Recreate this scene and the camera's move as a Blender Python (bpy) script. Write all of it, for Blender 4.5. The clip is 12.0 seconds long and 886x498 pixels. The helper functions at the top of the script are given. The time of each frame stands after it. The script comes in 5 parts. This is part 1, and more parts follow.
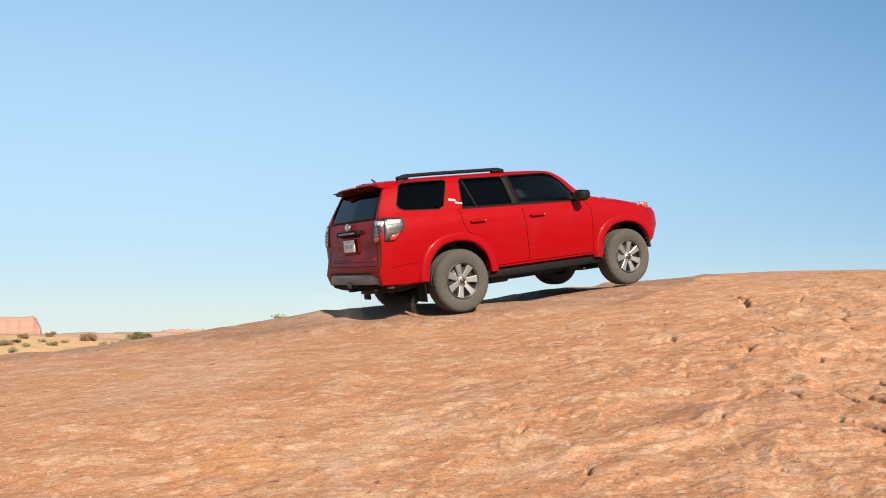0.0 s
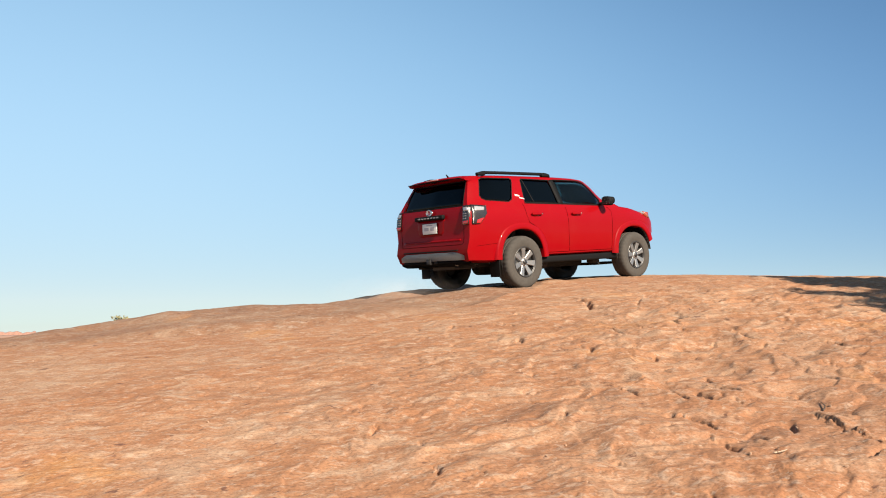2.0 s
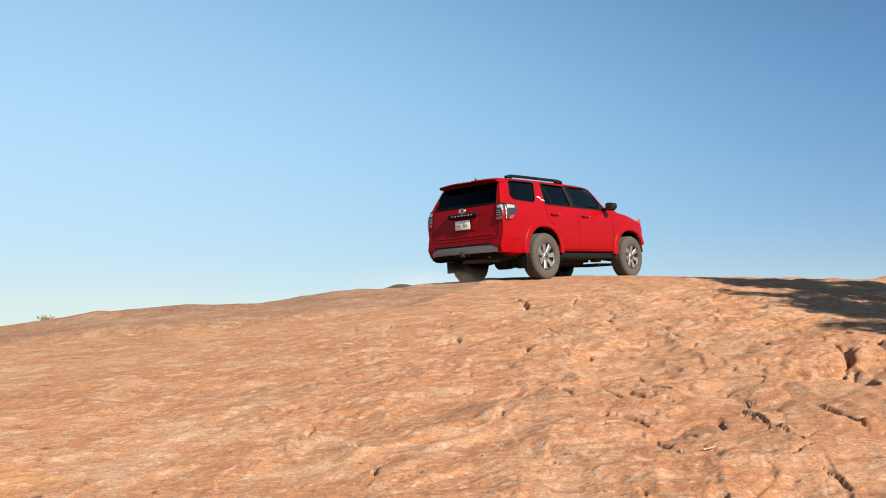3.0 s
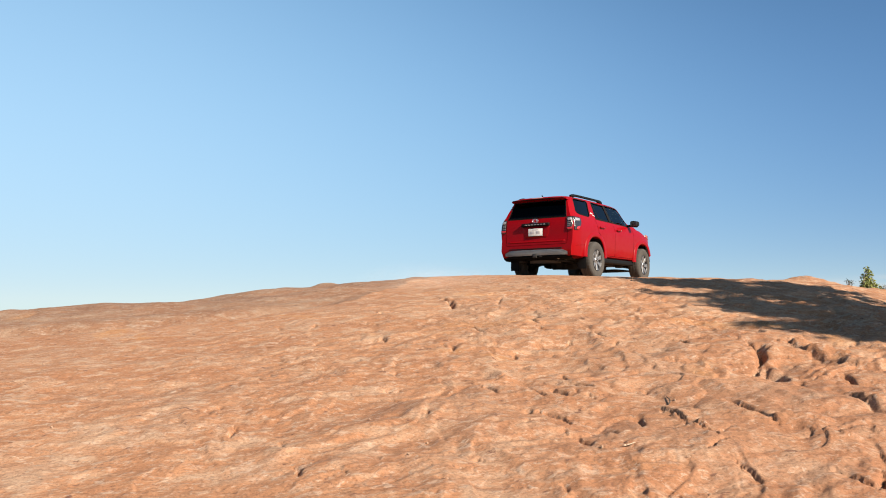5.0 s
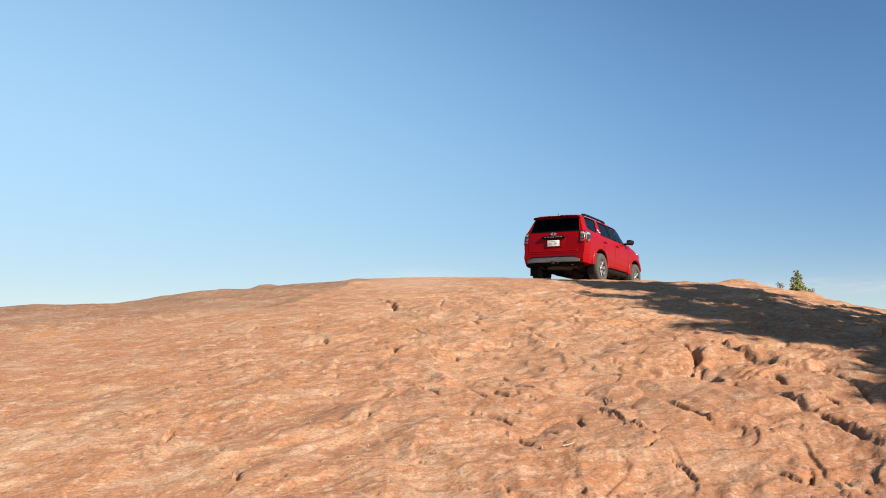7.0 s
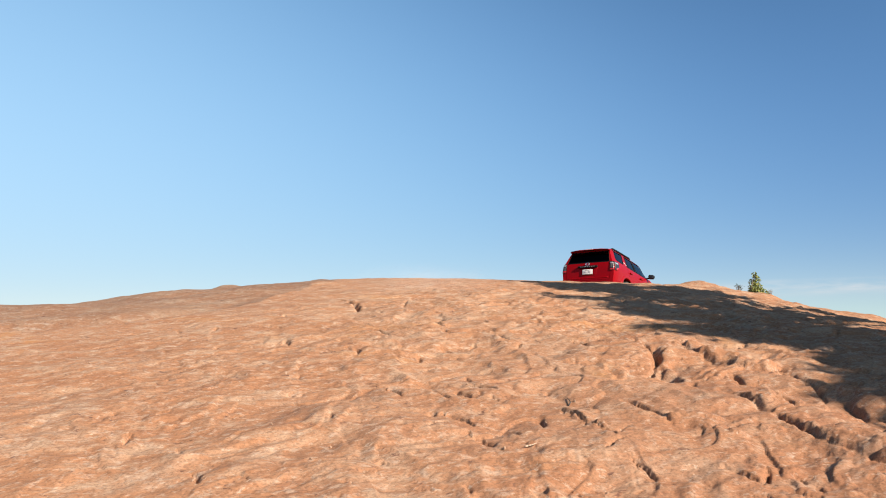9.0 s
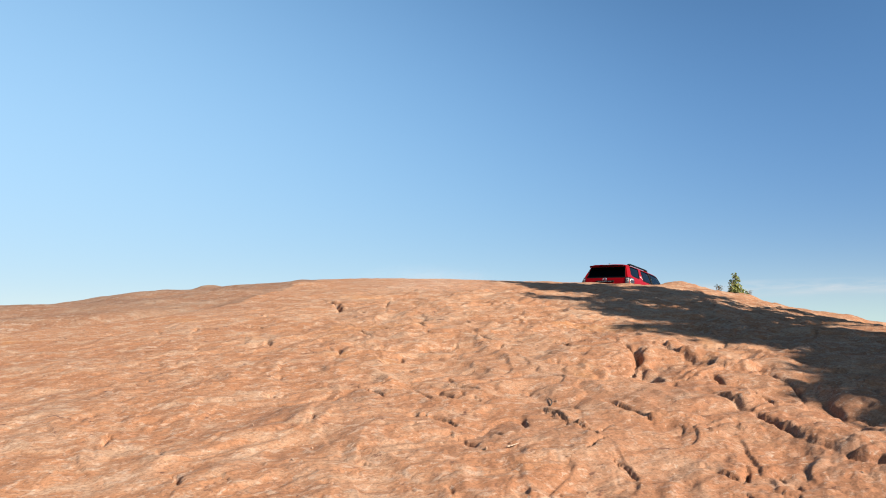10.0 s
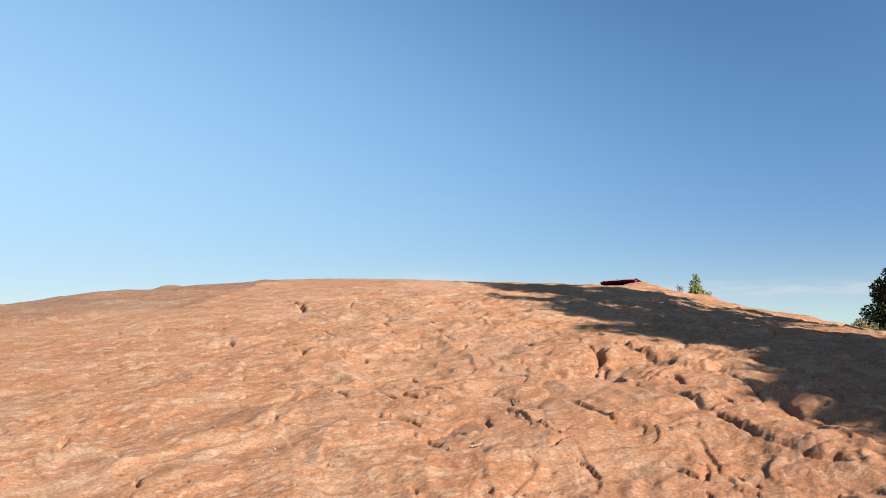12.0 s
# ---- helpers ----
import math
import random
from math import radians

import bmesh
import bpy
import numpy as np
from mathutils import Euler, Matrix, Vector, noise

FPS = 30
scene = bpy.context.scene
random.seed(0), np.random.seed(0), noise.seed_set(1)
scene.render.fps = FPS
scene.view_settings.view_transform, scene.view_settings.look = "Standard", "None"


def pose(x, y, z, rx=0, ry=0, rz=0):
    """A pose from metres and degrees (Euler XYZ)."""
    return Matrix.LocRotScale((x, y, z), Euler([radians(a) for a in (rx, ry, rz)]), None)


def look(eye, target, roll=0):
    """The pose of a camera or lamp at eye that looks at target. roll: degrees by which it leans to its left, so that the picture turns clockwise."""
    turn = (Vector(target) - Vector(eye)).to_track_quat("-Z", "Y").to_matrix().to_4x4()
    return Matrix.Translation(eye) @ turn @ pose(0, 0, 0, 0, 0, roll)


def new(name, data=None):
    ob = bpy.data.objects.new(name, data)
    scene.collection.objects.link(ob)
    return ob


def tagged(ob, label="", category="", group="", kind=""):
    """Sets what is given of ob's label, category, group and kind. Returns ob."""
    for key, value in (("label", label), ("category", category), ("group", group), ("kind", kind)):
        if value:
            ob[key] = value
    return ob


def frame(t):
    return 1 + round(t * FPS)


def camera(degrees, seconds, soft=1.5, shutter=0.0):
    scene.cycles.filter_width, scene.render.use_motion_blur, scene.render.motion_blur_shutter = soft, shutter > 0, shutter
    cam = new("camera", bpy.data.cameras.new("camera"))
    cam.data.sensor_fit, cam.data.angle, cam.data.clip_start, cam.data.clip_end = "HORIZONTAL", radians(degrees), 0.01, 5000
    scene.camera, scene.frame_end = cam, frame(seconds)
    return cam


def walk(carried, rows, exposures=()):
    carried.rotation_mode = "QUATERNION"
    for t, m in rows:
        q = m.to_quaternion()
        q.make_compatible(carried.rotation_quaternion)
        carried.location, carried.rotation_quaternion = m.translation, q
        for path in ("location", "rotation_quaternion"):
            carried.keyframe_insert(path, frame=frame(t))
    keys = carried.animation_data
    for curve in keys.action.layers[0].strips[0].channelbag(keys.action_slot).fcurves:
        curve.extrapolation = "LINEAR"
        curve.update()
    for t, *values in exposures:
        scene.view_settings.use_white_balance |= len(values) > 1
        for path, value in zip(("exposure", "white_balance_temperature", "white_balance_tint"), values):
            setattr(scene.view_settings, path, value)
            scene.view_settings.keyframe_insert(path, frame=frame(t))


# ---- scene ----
cam = camera(55.49, 12.0, soft=1.0, shutter=0.4)
EYE = 1.6
# seconds, turn, tilt up and lean to the right in degrees; the camera pans on one spot
PAN = [
    (0.0, 0.000, 5.000, 0.500),
    (0.5, -2.519, 5.026, 0.522),
    (1.0, -5.046, 5.029, 0.517),
    (1.5, -7.562, 5.030, 0.530),
    (2.0, -9.943, 5.025, 0.534),
    (2.5, -12.152, 5.002, 0.510),
    (3.0, -14.162, 4.986, 0.529),
    (5.0, -19.161, 4.870, 0.551),
    (5.5, -20.256, 4.865, 0.547),
    (6.0, -21.299, 4.859, 0.535),
    (6.5, -22.267, 4.901, 0.539),
    (7.0, -23.112, 4.960, 0.554),
    (9.0, -25.579, 5.006, 0.516),
    (9.5, -26.176, 5.019, 0.547),
    (10.0, -26.794, 5.019, 0.549),
    (10.5, -27.419, 5.020, 0.554),
    (11.0, -28.062, 5.021, 0.549),
    (11.5, -28.682, 5.022, 0.569),
    (12.0, -29.224, 5.023, 0.548),
]
walk(cam, [(t, pose(0, 0, EYE, 0, 0, turn) @ pose(0, 0, 0, tilt, 0, 0) @ pose(0, 0, 0, 0, lean, 0) @ pose(0, 0, 0, 90))
           for t, turn, tilt, lean in PAN],
     exposures=[(0.0, 1.07, 6900, 10), (2.5, 1.07, 6950, 10), (5.0, 1.07, 6800, 10), (7.0, 1.07, 6760, 10), (9.5, 1.07, 6600, 10), (12.0, 1.07, 6540, 10)])

# the car's way: seconds, place of the middle of its rear axle on the rock, roll, nose up, heading
DRIVE = [
    (0.0, -0.181, 11.361, 1.769, 2.56, 8.07, 30.09),
    (0.5, 0.488, 11.775, 1.897, 2.26, 5.04, 29.03),
    (1.0, 1.237, 12.262, 1.954, -1.68, 6.29, 29.33),
    (1.5, 2.099, 12.637, 2.103, -0.03, 3.37, 30.33),
    (2.0, 2.962, 13.108, 2.137, 1.51, 4.86, 31.05),
    (2.5, 3.789, 13.648, 2.228, -1.11, 4.62, 31.62),
    (3.0, 4.712, 14.169, 2.303, -0.39, 2.76, 32.80),
    (5.0, 8.491, 16.693, 2.477, 0.65, 0.64, 37.02),
    (5.5, 9.376, 17.381, 2.465, 0.15, 2.02, 38.15),
    (6.0, 10.239, 18.047, 2.452, 0.25, 1.49, 37.70),
    (6.5, 11.037, 18.720, 2.575, -0.77, -2.59, 37.79),
    (7.0, 11.919, 19.360, 2.570, 0.43, -2.88, 35.99),
    (9.0, 16.058, 22.026, 2.010, -1.58, -8.55, 32.32),
    (9.5, 17.069, 22.492, 1.789, -0.66, -4.91, 30.27),
    (10.0, 18.101, 22.857, 1.671, 0.99, -6.14, 27.84),
    (10.5, 19.016, 23.230, 1.629, 0.85, -6.70, 26.90),
    (11.0, 19.869, 23.586, 1.499, -0.22, -6.52, 27.84),
    (11.5, 20.661, 23.922, 1.359, -1.32, -5.92, 31.02),
    (12.0, 21.369, 24.285, 1.314, -2.58, -5.17, 35.22),
]

# ---- light ----
SUN_AZ, SUN_EL = 156.0, 32.0     # degrees from +y towards +x, and above the horizon
world = bpy.data.worlds.new("sky")
scene.world = world
world.use_nodes = True
wn, wl = world.node_tree.nodes, world.node_tree.links
az, el = radians(SUN_AZ), radians(SUN_EL)
to_sun = Vector((math.sin(az) * math.cos(el), math.cos(az) * math.cos(el), math.sin(el)))
sky = wn.new("ShaderNodeTexSky")
sky.sky_type, sky.sun_disc = "NISHITA", False
sky.sun_elevation, sky.sun_rotation = radians(SUN_EL), radians(SUN_AZ)
sky.altitude, sky.air_density, sky.dust_density, sky.ozone_density = 1300.0, 1.0, 0.0, 3.0


def sky_math(kind, a, b):
    node = wn.new("ShaderNodeMath")
    node.operation = kind
    for sock, v in zip(node.inputs, (a, b)):
        if isinstance(v, (int, float)):
            sock.default_value = v
        else:
            wl.new(v, sock)
    return node.outputs[0]


# a polarising filter on the lens: the sky is darkest at a right angle to the sun
way = wn.new("ShaderNodeTexCoord")
cosine = wn.new("ShaderNodeVectorMath")
cosine.operation = "DOT_PRODUCT"
wl.new(way.outputs["Generated"], cosine.inputs[0])
cosine.inputs[1].default_value = to_sun
square = sky_math("MULTIPLY", cosine.outputs["Value"], cosine.outputs["Value"])
polar = sky_math("DIVIDE", sky_math("SUBTRACT", 1.0, square), sky_math("ADD", 1.0, square))
passed = sky_math("SUBTRACT", 0.659, sky_math("MULTIPLY", polar, 0.282))
cool = wn.new("ShaderNodeMix")
cool.data_type, cool.blend_type = "RGBA", "MULTIPLY"
cool.inputs[0].default_value = 1.0
cool.inputs[7].default_value = (0.74, 0.945, 1.05, 1)
apart, whole = wn.new("ShaderNodeSeparateColor"), wn.new("ShaderNodeCombineColor")
apart.mode = whole.mode = "HSV"
wl.new(sky.outputs[0], cool.inputs[6])
wl.new(cool.outputs[2], apart.inputs[0])
wl.new(sky_math("ADD", sky_math("MULTIPLY", apart.outputs[0], 0.38), sky_math("ADD", sky_math("MULTIPLY", sky_math("MULTIPLY", polar, polar), 0.022), 0.62 * 0.572)), whole.inputs[0])
wl.new(sky_math("MULTIPLY", sky_math("ADD", apart.outputs[1], 0.07), sky_math("ADD", sky_math("MULTIPLY", polar, 0.36), 0.58)), whole.inputs[1])
wl.new(sky_math("POWER", apart.outputs[2], -0.03), whole.inputs[2])
wl.new(whole.outputs[0], wn["Background"].inputs[0])
tall = wn.new("ShaderNodeSeparateXYZ")
wl.new(way.outputs["Generated"], tall.inputs[0])
zenith = sky_math("SUBTRACT", 1.0, sky_math("MULTIPLY", sky_math("MULTIPLY", tall.outputs[2], tall.outputs[2]), 0.95))
deepest = sky_math("SUBTRACT", 1.0, sky_math("MULTIPLY", sky_math("POWER", polar, 4.0), sky_math("MULTIPLY", sky_math("ABSOLUTE", tall.outputs[2], 0.0), 0.95)))
low = sky_math("POWER", sky_math("SUBTRACT", 1.0, sky_math("ABSOLUTE", tall.outputs[2], 0.0)), 8.0)
dusty = sky_math("SUBTRACT", 1.0, sky_math("MULTIPLY", sky_math("MULTIPLY", low, sky_math("SUBTRACT", 1.0, polar)), 0.34))
passed = sky_math("MULTIPLY", passed, dusty)
wl.new(sky_math("MULTIPLY", sky_math("MULTIPLY", passed, zenith), deepest), wn["Background"].inputs["Strength"])

lamp = bpy.data.lights.new("sun", "SUN")
lamp.energy, lamp.angle, lamp.color = 5.0, radians(0.55), (1.0, 0.89, 0.74)
sun = new("sun", lamp)
sun.matrix_basis = look(to_sun * 80, (0, 0, 0))


# ---- tools ----
def part(name, bm, material, parent=None, label="", smooth=True, m=None):
    """Links a bmesh as one mesh object under a thing or a part."""
    me = bpy.data.meshes.new(name)
    bmesh.ops.recalc_face_normals(bm, faces=bm.faces[:])
    bm.to_mesh(me)
    bm.free()
    for p in me.polygons:
        p.use_smooth = smooth
    if isinstance(material, (list, tuple)):
        for k in material:
            me.materials.append(k)
    else:
        me.materials.append(material)
    ob = new(name, me)
    if parent:
        ob.parent = parent
    if m is not None:
        ob.matrix_basis = m
    if label:
        ob["label"] = label
    return ob


def sharp(ob, degrees=35):
    ob.data.set_sharp_from_angle(angle=radians(degrees))
    return ob


def box(bm, a, b, bevel=0.0, turn=None):
    m = Matrix.LocRotScale([(p + q) / 2 for p, q in zip(a, b)], turn, [abs(q - p) for p, q in zip(a, b)])
    made = bmesh.ops.create_cube(bm, size=1, matrix=m)
    if bevel:
        edges = list({e for v in made["verts"] for e in v.link_edges})
        bmesh.ops.bevel(bm, geom=edges, offset=bevel, segments=2, affect="EDGES", profile=0.6)
    return bm


def boxed(a, b, bevel=0.0, turn=None):
    return box(bmesh.new(), a, b, bevel, turn)


def rod(bm, a, b, r, sides=12, r2=None):
    a, b = Vector(a), Vector(b)
    m = Matrix.Translation((a + b) / 2) @ (b - a).to_track_quat("Z", "Y").to_matrix().to_4x4()
    bmesh.ops.create_cone(bm, segments=sides, radius1=r, radius2=r if r2 is None else r2, depth=(b - a).length, cap_ends=True, matrix=m)
    return bm


class Nodes:
    """Short words for building a node material."""

    def __init__(self, name):
        self.m = bpy.data.materials.new(name)
        self.m.use_nodes = True
        self.t = self.m.node_tree
        self.b = self.t.nodes["Principled BSDF"]

    def n(self, kind, **values):
        node = self.t.nodes.new("ShaderNode" + kind)
        for k, v in values.items():
            node.inputs[k.replace("_", " ")].default_value = v
        return node

    def link(self, a, b):
        self.t.links.new(a, b)
        return self

    def place(self, scale=(1, 1, 1), turn=(0, 0, 0), local=False):
        src = self.n("TexCoord").outputs["Object"] if local else self.n("NewGeometry").outputs["Position"]
        mp = self.n("Mapping")
        mp.inputs["Scale"].default_value = scale
        mp.inputs["Rotation"].default_value = turn
        self.link(src, mp.inputs["Vector"])
        return mp.outputs[0]

    def noise(self, vec, scale, detail=4.0, rough=0.55, warp=0.0):
        node = self.n("TexNoise", Scale=scale, Detail=detail, Roughness=rough, Distortion=warp)
        self.link(vec, node.inputs["Vector"])
        return node.outputs["Fac"]

    def ramp(self, fac, *stops):
        node = self.n("ValToRGB")
        e = node.color_ramp.elements
        while len(e) < len(stops):
            e.new(0.5)
        for k, (p, c) in zip(e, stops):
            k.position = p
            k.color = (*c, 1) if isinstance(c, tuple) else (c, c, c, 1)
        self.link(fac, node.inputs[0])
        return node.outputs[0]

    def mix(self, fac, a, b, mode="MIX"):
        node = self.n("Mix")
        node.data_type, node.blend_type = "RGBA", mode
        for sock, v in ((node.inputs[0], fac), (node.inputs[6], a), (node.inputs[7], b)):
            if isinstance(v, (int, float)):
                sock.default_value = v
            elif isinstance(v, tuple):
                sock.default_value = (*v, 1)
            else:
                self.link(v, sock)
        return node.outputs[2]

    def scaled(self, value, by):
        node = self.n("Math")
        node.operation = "MULTIPLY"
        self.link(value, node.inputs[0])
        node.inputs[1].default_value = by
        return node.outputs[0]

    def bump(self, height, strength, distance, under=None):
        node = self.n("Bump", Strength=strength, Distance=distance)
        self.link(height, node.inputs["Height"])
        if under is not None:
            self.link(under, node.inputs["Normal"])
        return node.outputs[0]

    def done(self, colour=None, rough=None, metal=None, normal=None, **more):
        for key, v in (("Base Color", colour), ("Roughness", rough), ("Metallic", metal), ("Normal", normal)):
            if v is None:
                continue
            if isinstance(v, tuple):
                self.b.inputs[key].default_value = (*v, 1)
            elif isinstance(v, (int, float)):
                self.b.inputs[key].default_value = v
            else:
                self.link(v, self.b.inputs[key])
        for key, v in more.items():
            self.b.inputs[key.replace("_", " ")].default_value = v
        return self.m


# ---- materials of the land ----
def sandstone(name, warm=1.0, value=0.58):
    """Bare slickrock: flecked, banded, stained; less warm where it is weathered."""
    k = Nodes(name)
    flat = k.place((0.8, 1.25, 1.5), (0, 0, radians(7)))       # bedding drawn out along the slope
    even = k.place()
    soft = k.place((0.8, 1.1, 1.2), (0, 0, radians(12)))
    broad = k.noise(even, 0.35, 3, 0.5, 0.6)
    band = k.noise(flat, 1.3, 7, 0.66, 0.8)
    fine = k.noise(soft, 4.2, 6, 0.68, 0.6)
    fleck = k.noise(soft, 15, 4, 0.66, 0.4)
    grit = k.noise(even, 55, 3, 0.75)

    def tint(r, g, b):
        grey = (r + g + b) / 3 * 0.86
        return tuple(value * (grey * (1 - warm) + c * warm) for c in (r * 0.93, g * 1.005, b * 1.11))

    base = k.ramp(broad, (0.30, tint(0.50, 0.215, 0.105)), (0.52, tint(0.57, 0.265, 0.135)), (0.72, tint(0.58, 0.31, 0.175)))
    tone = k.ramp(band, (0.32, tint(0.38, 0.15, 0.075)), (0.45, tint(0.53, 0.225, 0.105)), (0.56, tint(0.60, 0.28, 0.14)), (0.66, tint(0.66, 0.42, 0.27)))
    c = k.mix(0.42, base, tone)
    pale = k.ramp(fine, (0.49, 0.0), (0.64, 0.62))
    c = k.mix(pale, c, tint(0.72, 0.46, 0.29))
    pale2 = k.ramp(fleck, (0.53, 0.0), (0.67, 0.6))
    c = k.mix(pale2, c, tint(0.78, 0.55, 0.39))
    dark = k.ramp(k.noise(flat, 4.2, 8, 0.74, 0.6), (0.33, 0.34), (0.42, 0.0))
    c = k.mix(dark, c, tint(0.27, 0.115, 0.07))
    # small dark spots: the shadow in little pits, painted into the colour
    pit_shade = k.ramp(k.noise(soft, 12.5, 3, 0.6, 0.4), (0.30, 0.9), (0.345, 0.0))
    c = k.mix(pit_shade, c, tint(0.24, 0.11, 0.075))
    grey = k.ramp(k.noise(even, 0.8, 7, 0.68, 0.5), (0.52, 0.0), (0.68, 0.30))
    c = k.mix(grey, c, tuple(value * v for v in (0.50, 0.335, 0.235)))
    ochre = k.ramp(k.noise(even, 0.55, 5, 0.6, 1.0), (0.60, 0.0), (0.72, 0.4 * warm))
    c = k.mix(ochre, c, tuple(value * v for v in (0.84, 0.40, 0.13)))
    # an iron-stained patch of rock with a ragged edge
    patch = k.n("VectorMath")
    patch.operation = "DISTANCE"
    k.link(even, patch.inputs[0])
    patch.inputs[1].default_value = (4.6, 2.4, 1.2)
    reach = k.n("Math")
    reach.operation = "MULTIPLY_ADD"
    k.link(k.noise(even, 0.9, 5, 0.65, 0.6), reach.inputs[0])
    reach.inputs[1].default_value = 4.5
    k.link(patch.outputs["Value"], reach.inputs[2])
    c = k.mix(k.ramp(k.scaled(reach.outputs[0], 0.1), (0.36, 0.38), (0.70, 0.0)), c, tint(0.43, 0.18, 0.095))
    crust = k.noise(soft, 27, 3, 0.6, 0.8)                      # small scales of pale crust and dark varnish
    c = k.mix(k.ramp(crust, (0.60, 0.0), (0.70, 0.5)), c, tint(0.80, 0.60, 0.44))
    c = k.mix(k.ramp(crust, (0.31, 0.5), (0.39, 0.0)), c, tint(0.25, 0.12, 0.085))
    spot = k.ramp(grit, (0.36, 0.72), (0.54, 1.06))
    c = k.mix(1.0, c, spot, "MULTIPLY")
    n1 = k.bump(band, 0.25, 0.03)
    n2 = k.bump(fine, 0.55, 0.024, n1)
    n3 = k.bump(fleck, 0.65, 0.012, n2)
    n4 = k.bump(grit, 0.8, 0.005, n3)
    return k.done(c, 0.9, 0, n4, Specular_IOR_Level=0.15)


def desert():
    k = Nodes("desert_soil")
    even = k.place()
    a = k.noise(even, 0.05, 5, 0.6, 0.6)
    b = k.noise(even, 0.22, 6, 0.65)
    c = k.ramp(a, (0.35, (0.36, 0.20, 0.12)), (0.50, (0.41, 0.27, 0.16)), (0.60, (0.38, 0.22, 0.13)), (0.72, (0.34, 0.175, 0.108)))
    scrub = k.ramp(b, (0.50, 0.0), (0.62, 0.65))
    c = k.mix(scrub, c, (0.25, 0.21, 0.10))
    return k.done(c, 0.95, 0, k.bump(b, 0.6, 0.4), Specular_IOR_Level=0.1)


ROCK, WEATHERED, SOIL = sandstone("sandstone"), sandstone("weathered_sandstone", 0.86, 0.46), desert()


# ---- the land ----
def lattice(x, y, seed):
    """Smooth gradient noise in -1..1 for whole arrays."""
    def grad(i, j):
        h = (i * 374761393 + j * 668265263 + seed * 974634777) & 0xFFFFFFFF
        h = ((h ^ (h >> 13)) * 1274126177) & 0xFFFFFFFF
        a = (h & 0xFFFF) / 65536.0 * 2 * np.pi
        return np.cos(a), np.sin(a)
    i, j = np.floor(x).astype(np.int64), np.floor(y).astype(np.int64)
    u, v = x - i, y - j
    su, sv = u * u * u * (u * (u * 6 - 15) + 10), v * v * v * (v * (v * 6 - 15) + 10)
    out = []
    for di, dj in ((0, 0), (1, 0), (0, 1), (1, 1)):
        gx, gy = grad(i + di, j + dj)
        out.append(gx * (u - di) + gy * (v - dj))
    low, high = out[0] + su * (out[1] - out[0]), out[2] + su * (out[3] - out[2])
    return (low + sv * (high - low)) * 1.5


def layers(x, y, seed, octaves, gain=0.5):
    total, amp = np.zeros_like(x), 1.0
    for o in range(octaves):
        total += amp * lattice(x * 2 ** o + 17.3 * o, y * 2 ** o - 9.1 * o, seed + o)
        amp *= gain
    return total


def ease(a, b, x):
    s = np.clip((x - a) / (b - a), 0, 1)
    return s * s * (3 - 2 * s)


# swell of the rock dome: rows of powers of x, columns of powers of y
DOME = (
    (2.2031, 1.7550, -0.6598, -1.7139, -0.5024, 0.2872, 0.1033,),
    (-0.3209, 0.7946, 2.9830, -1.3635, -0.9718, 0.3719,),
    (-2.2503, -1.0571, 1.1617, 0.7353, -0.7234,),
    (0.2543, 0.4979, 0.0667, 0.3592,),
    (1.2727, -0.2890, 0.5380,),
    (-0.3855, -0.5850,),
    (-0.5965,),
)
# low humps on it: x, y, radius, rise
HUMPS = (
    (11.6, 12.4, 1.8, 0.2188),
    (13.5, 11.5, 2.2, 0.0086),
    (9.8, 16.8, 2.2, -0.1618),
    (17.5, 22.0, 3.0, -0.4640),
    (22.5, 25.0, 3.5, -0.7020),
    (0.3, 14.0, 2.2, 0.0658),
    (-4.0, 13.5, 2.5, 0.1379),
    (12.5, 16.0, 2.0, 0.0890),
    (-1.8, 12.6, 2.0, 0.0697),
)


def dome(x, y):
    """Height of the smooth rock and, beyond it, of the desert below."""
    u, v = (x - 8) / 14, (y - 12) / 14
    z = np.zeros_like(x)
    for i, row in enumerate(DOME):
        for j, c in enumerate(row):
            z += c * u ** i * v ** j
    for hx, hy, s, c in HUMPS:
        z += c * np.exp(-((x - hx) ** 2 + (y - hy) ** 2) / (2 * s * s))
    r = np.hypot(x - 9, y - 13)
    w = ease(17, 28, r)
    far = np.maximum(0.9 - 0.17 * (r - 12), -12.0 - 0.01 * np.maximum(r - 90, 0))
    return np.clip(z, -4, 4) * (1 - w) + far * w


PITS = []


def pit(x, y, long, wide, turn, deep):
    """A hollow or a stretch of open joint in the rock."""
    PITS.append((x, y, long, wide, radians(turn), deep))


pit(4.62, 5.59, 0.38, 0.09, -127, 0.1)
pit(4.38, 5.14, 0.14, 0.1, -93, 0.1)
pit(4.29, 5.41, 0.13, 0.03, -57, 0.05)
pit(3.00, 4.40, 0.16, 0.03, -94, 0.06)
pit(2.98, 4.08, 0.15, 0.03, -93, 0.06)
pit(2.82, 3.51, 0.11, 0.035, -97, 0.06)
pit(3.21, 3.24, 0.12, 0.04, -79, 0.06)
pit(3.30, 3.17, 0.07, 0.03, 39, 0.05)
pit(5.13, 4.69, 0.16, 0.05, -108, 0.06)
pit(4.97, 4.31, 0.25, 0.05, -116, 0.06)
pit(3.50, 4.33, 0.27, 0.03, -91, 0.045)
pit(2.85, 3.82, 0.11, 0.03, 25, 0.05)
pit(2.75, 4.40, 0.11, 0.06, -108, 0.05)
pit(3.93, 6.91, 0.21, 0.05, -102, 0.07)
pit(4.66, 4.72, 0.11, 0.05, -108, 0.06)
pit(4.53, 4.83, 0.10, 0.05, -0, 0.04)
pit(3.08, 2.94, 0.06, 0.03, -132, 0.06)
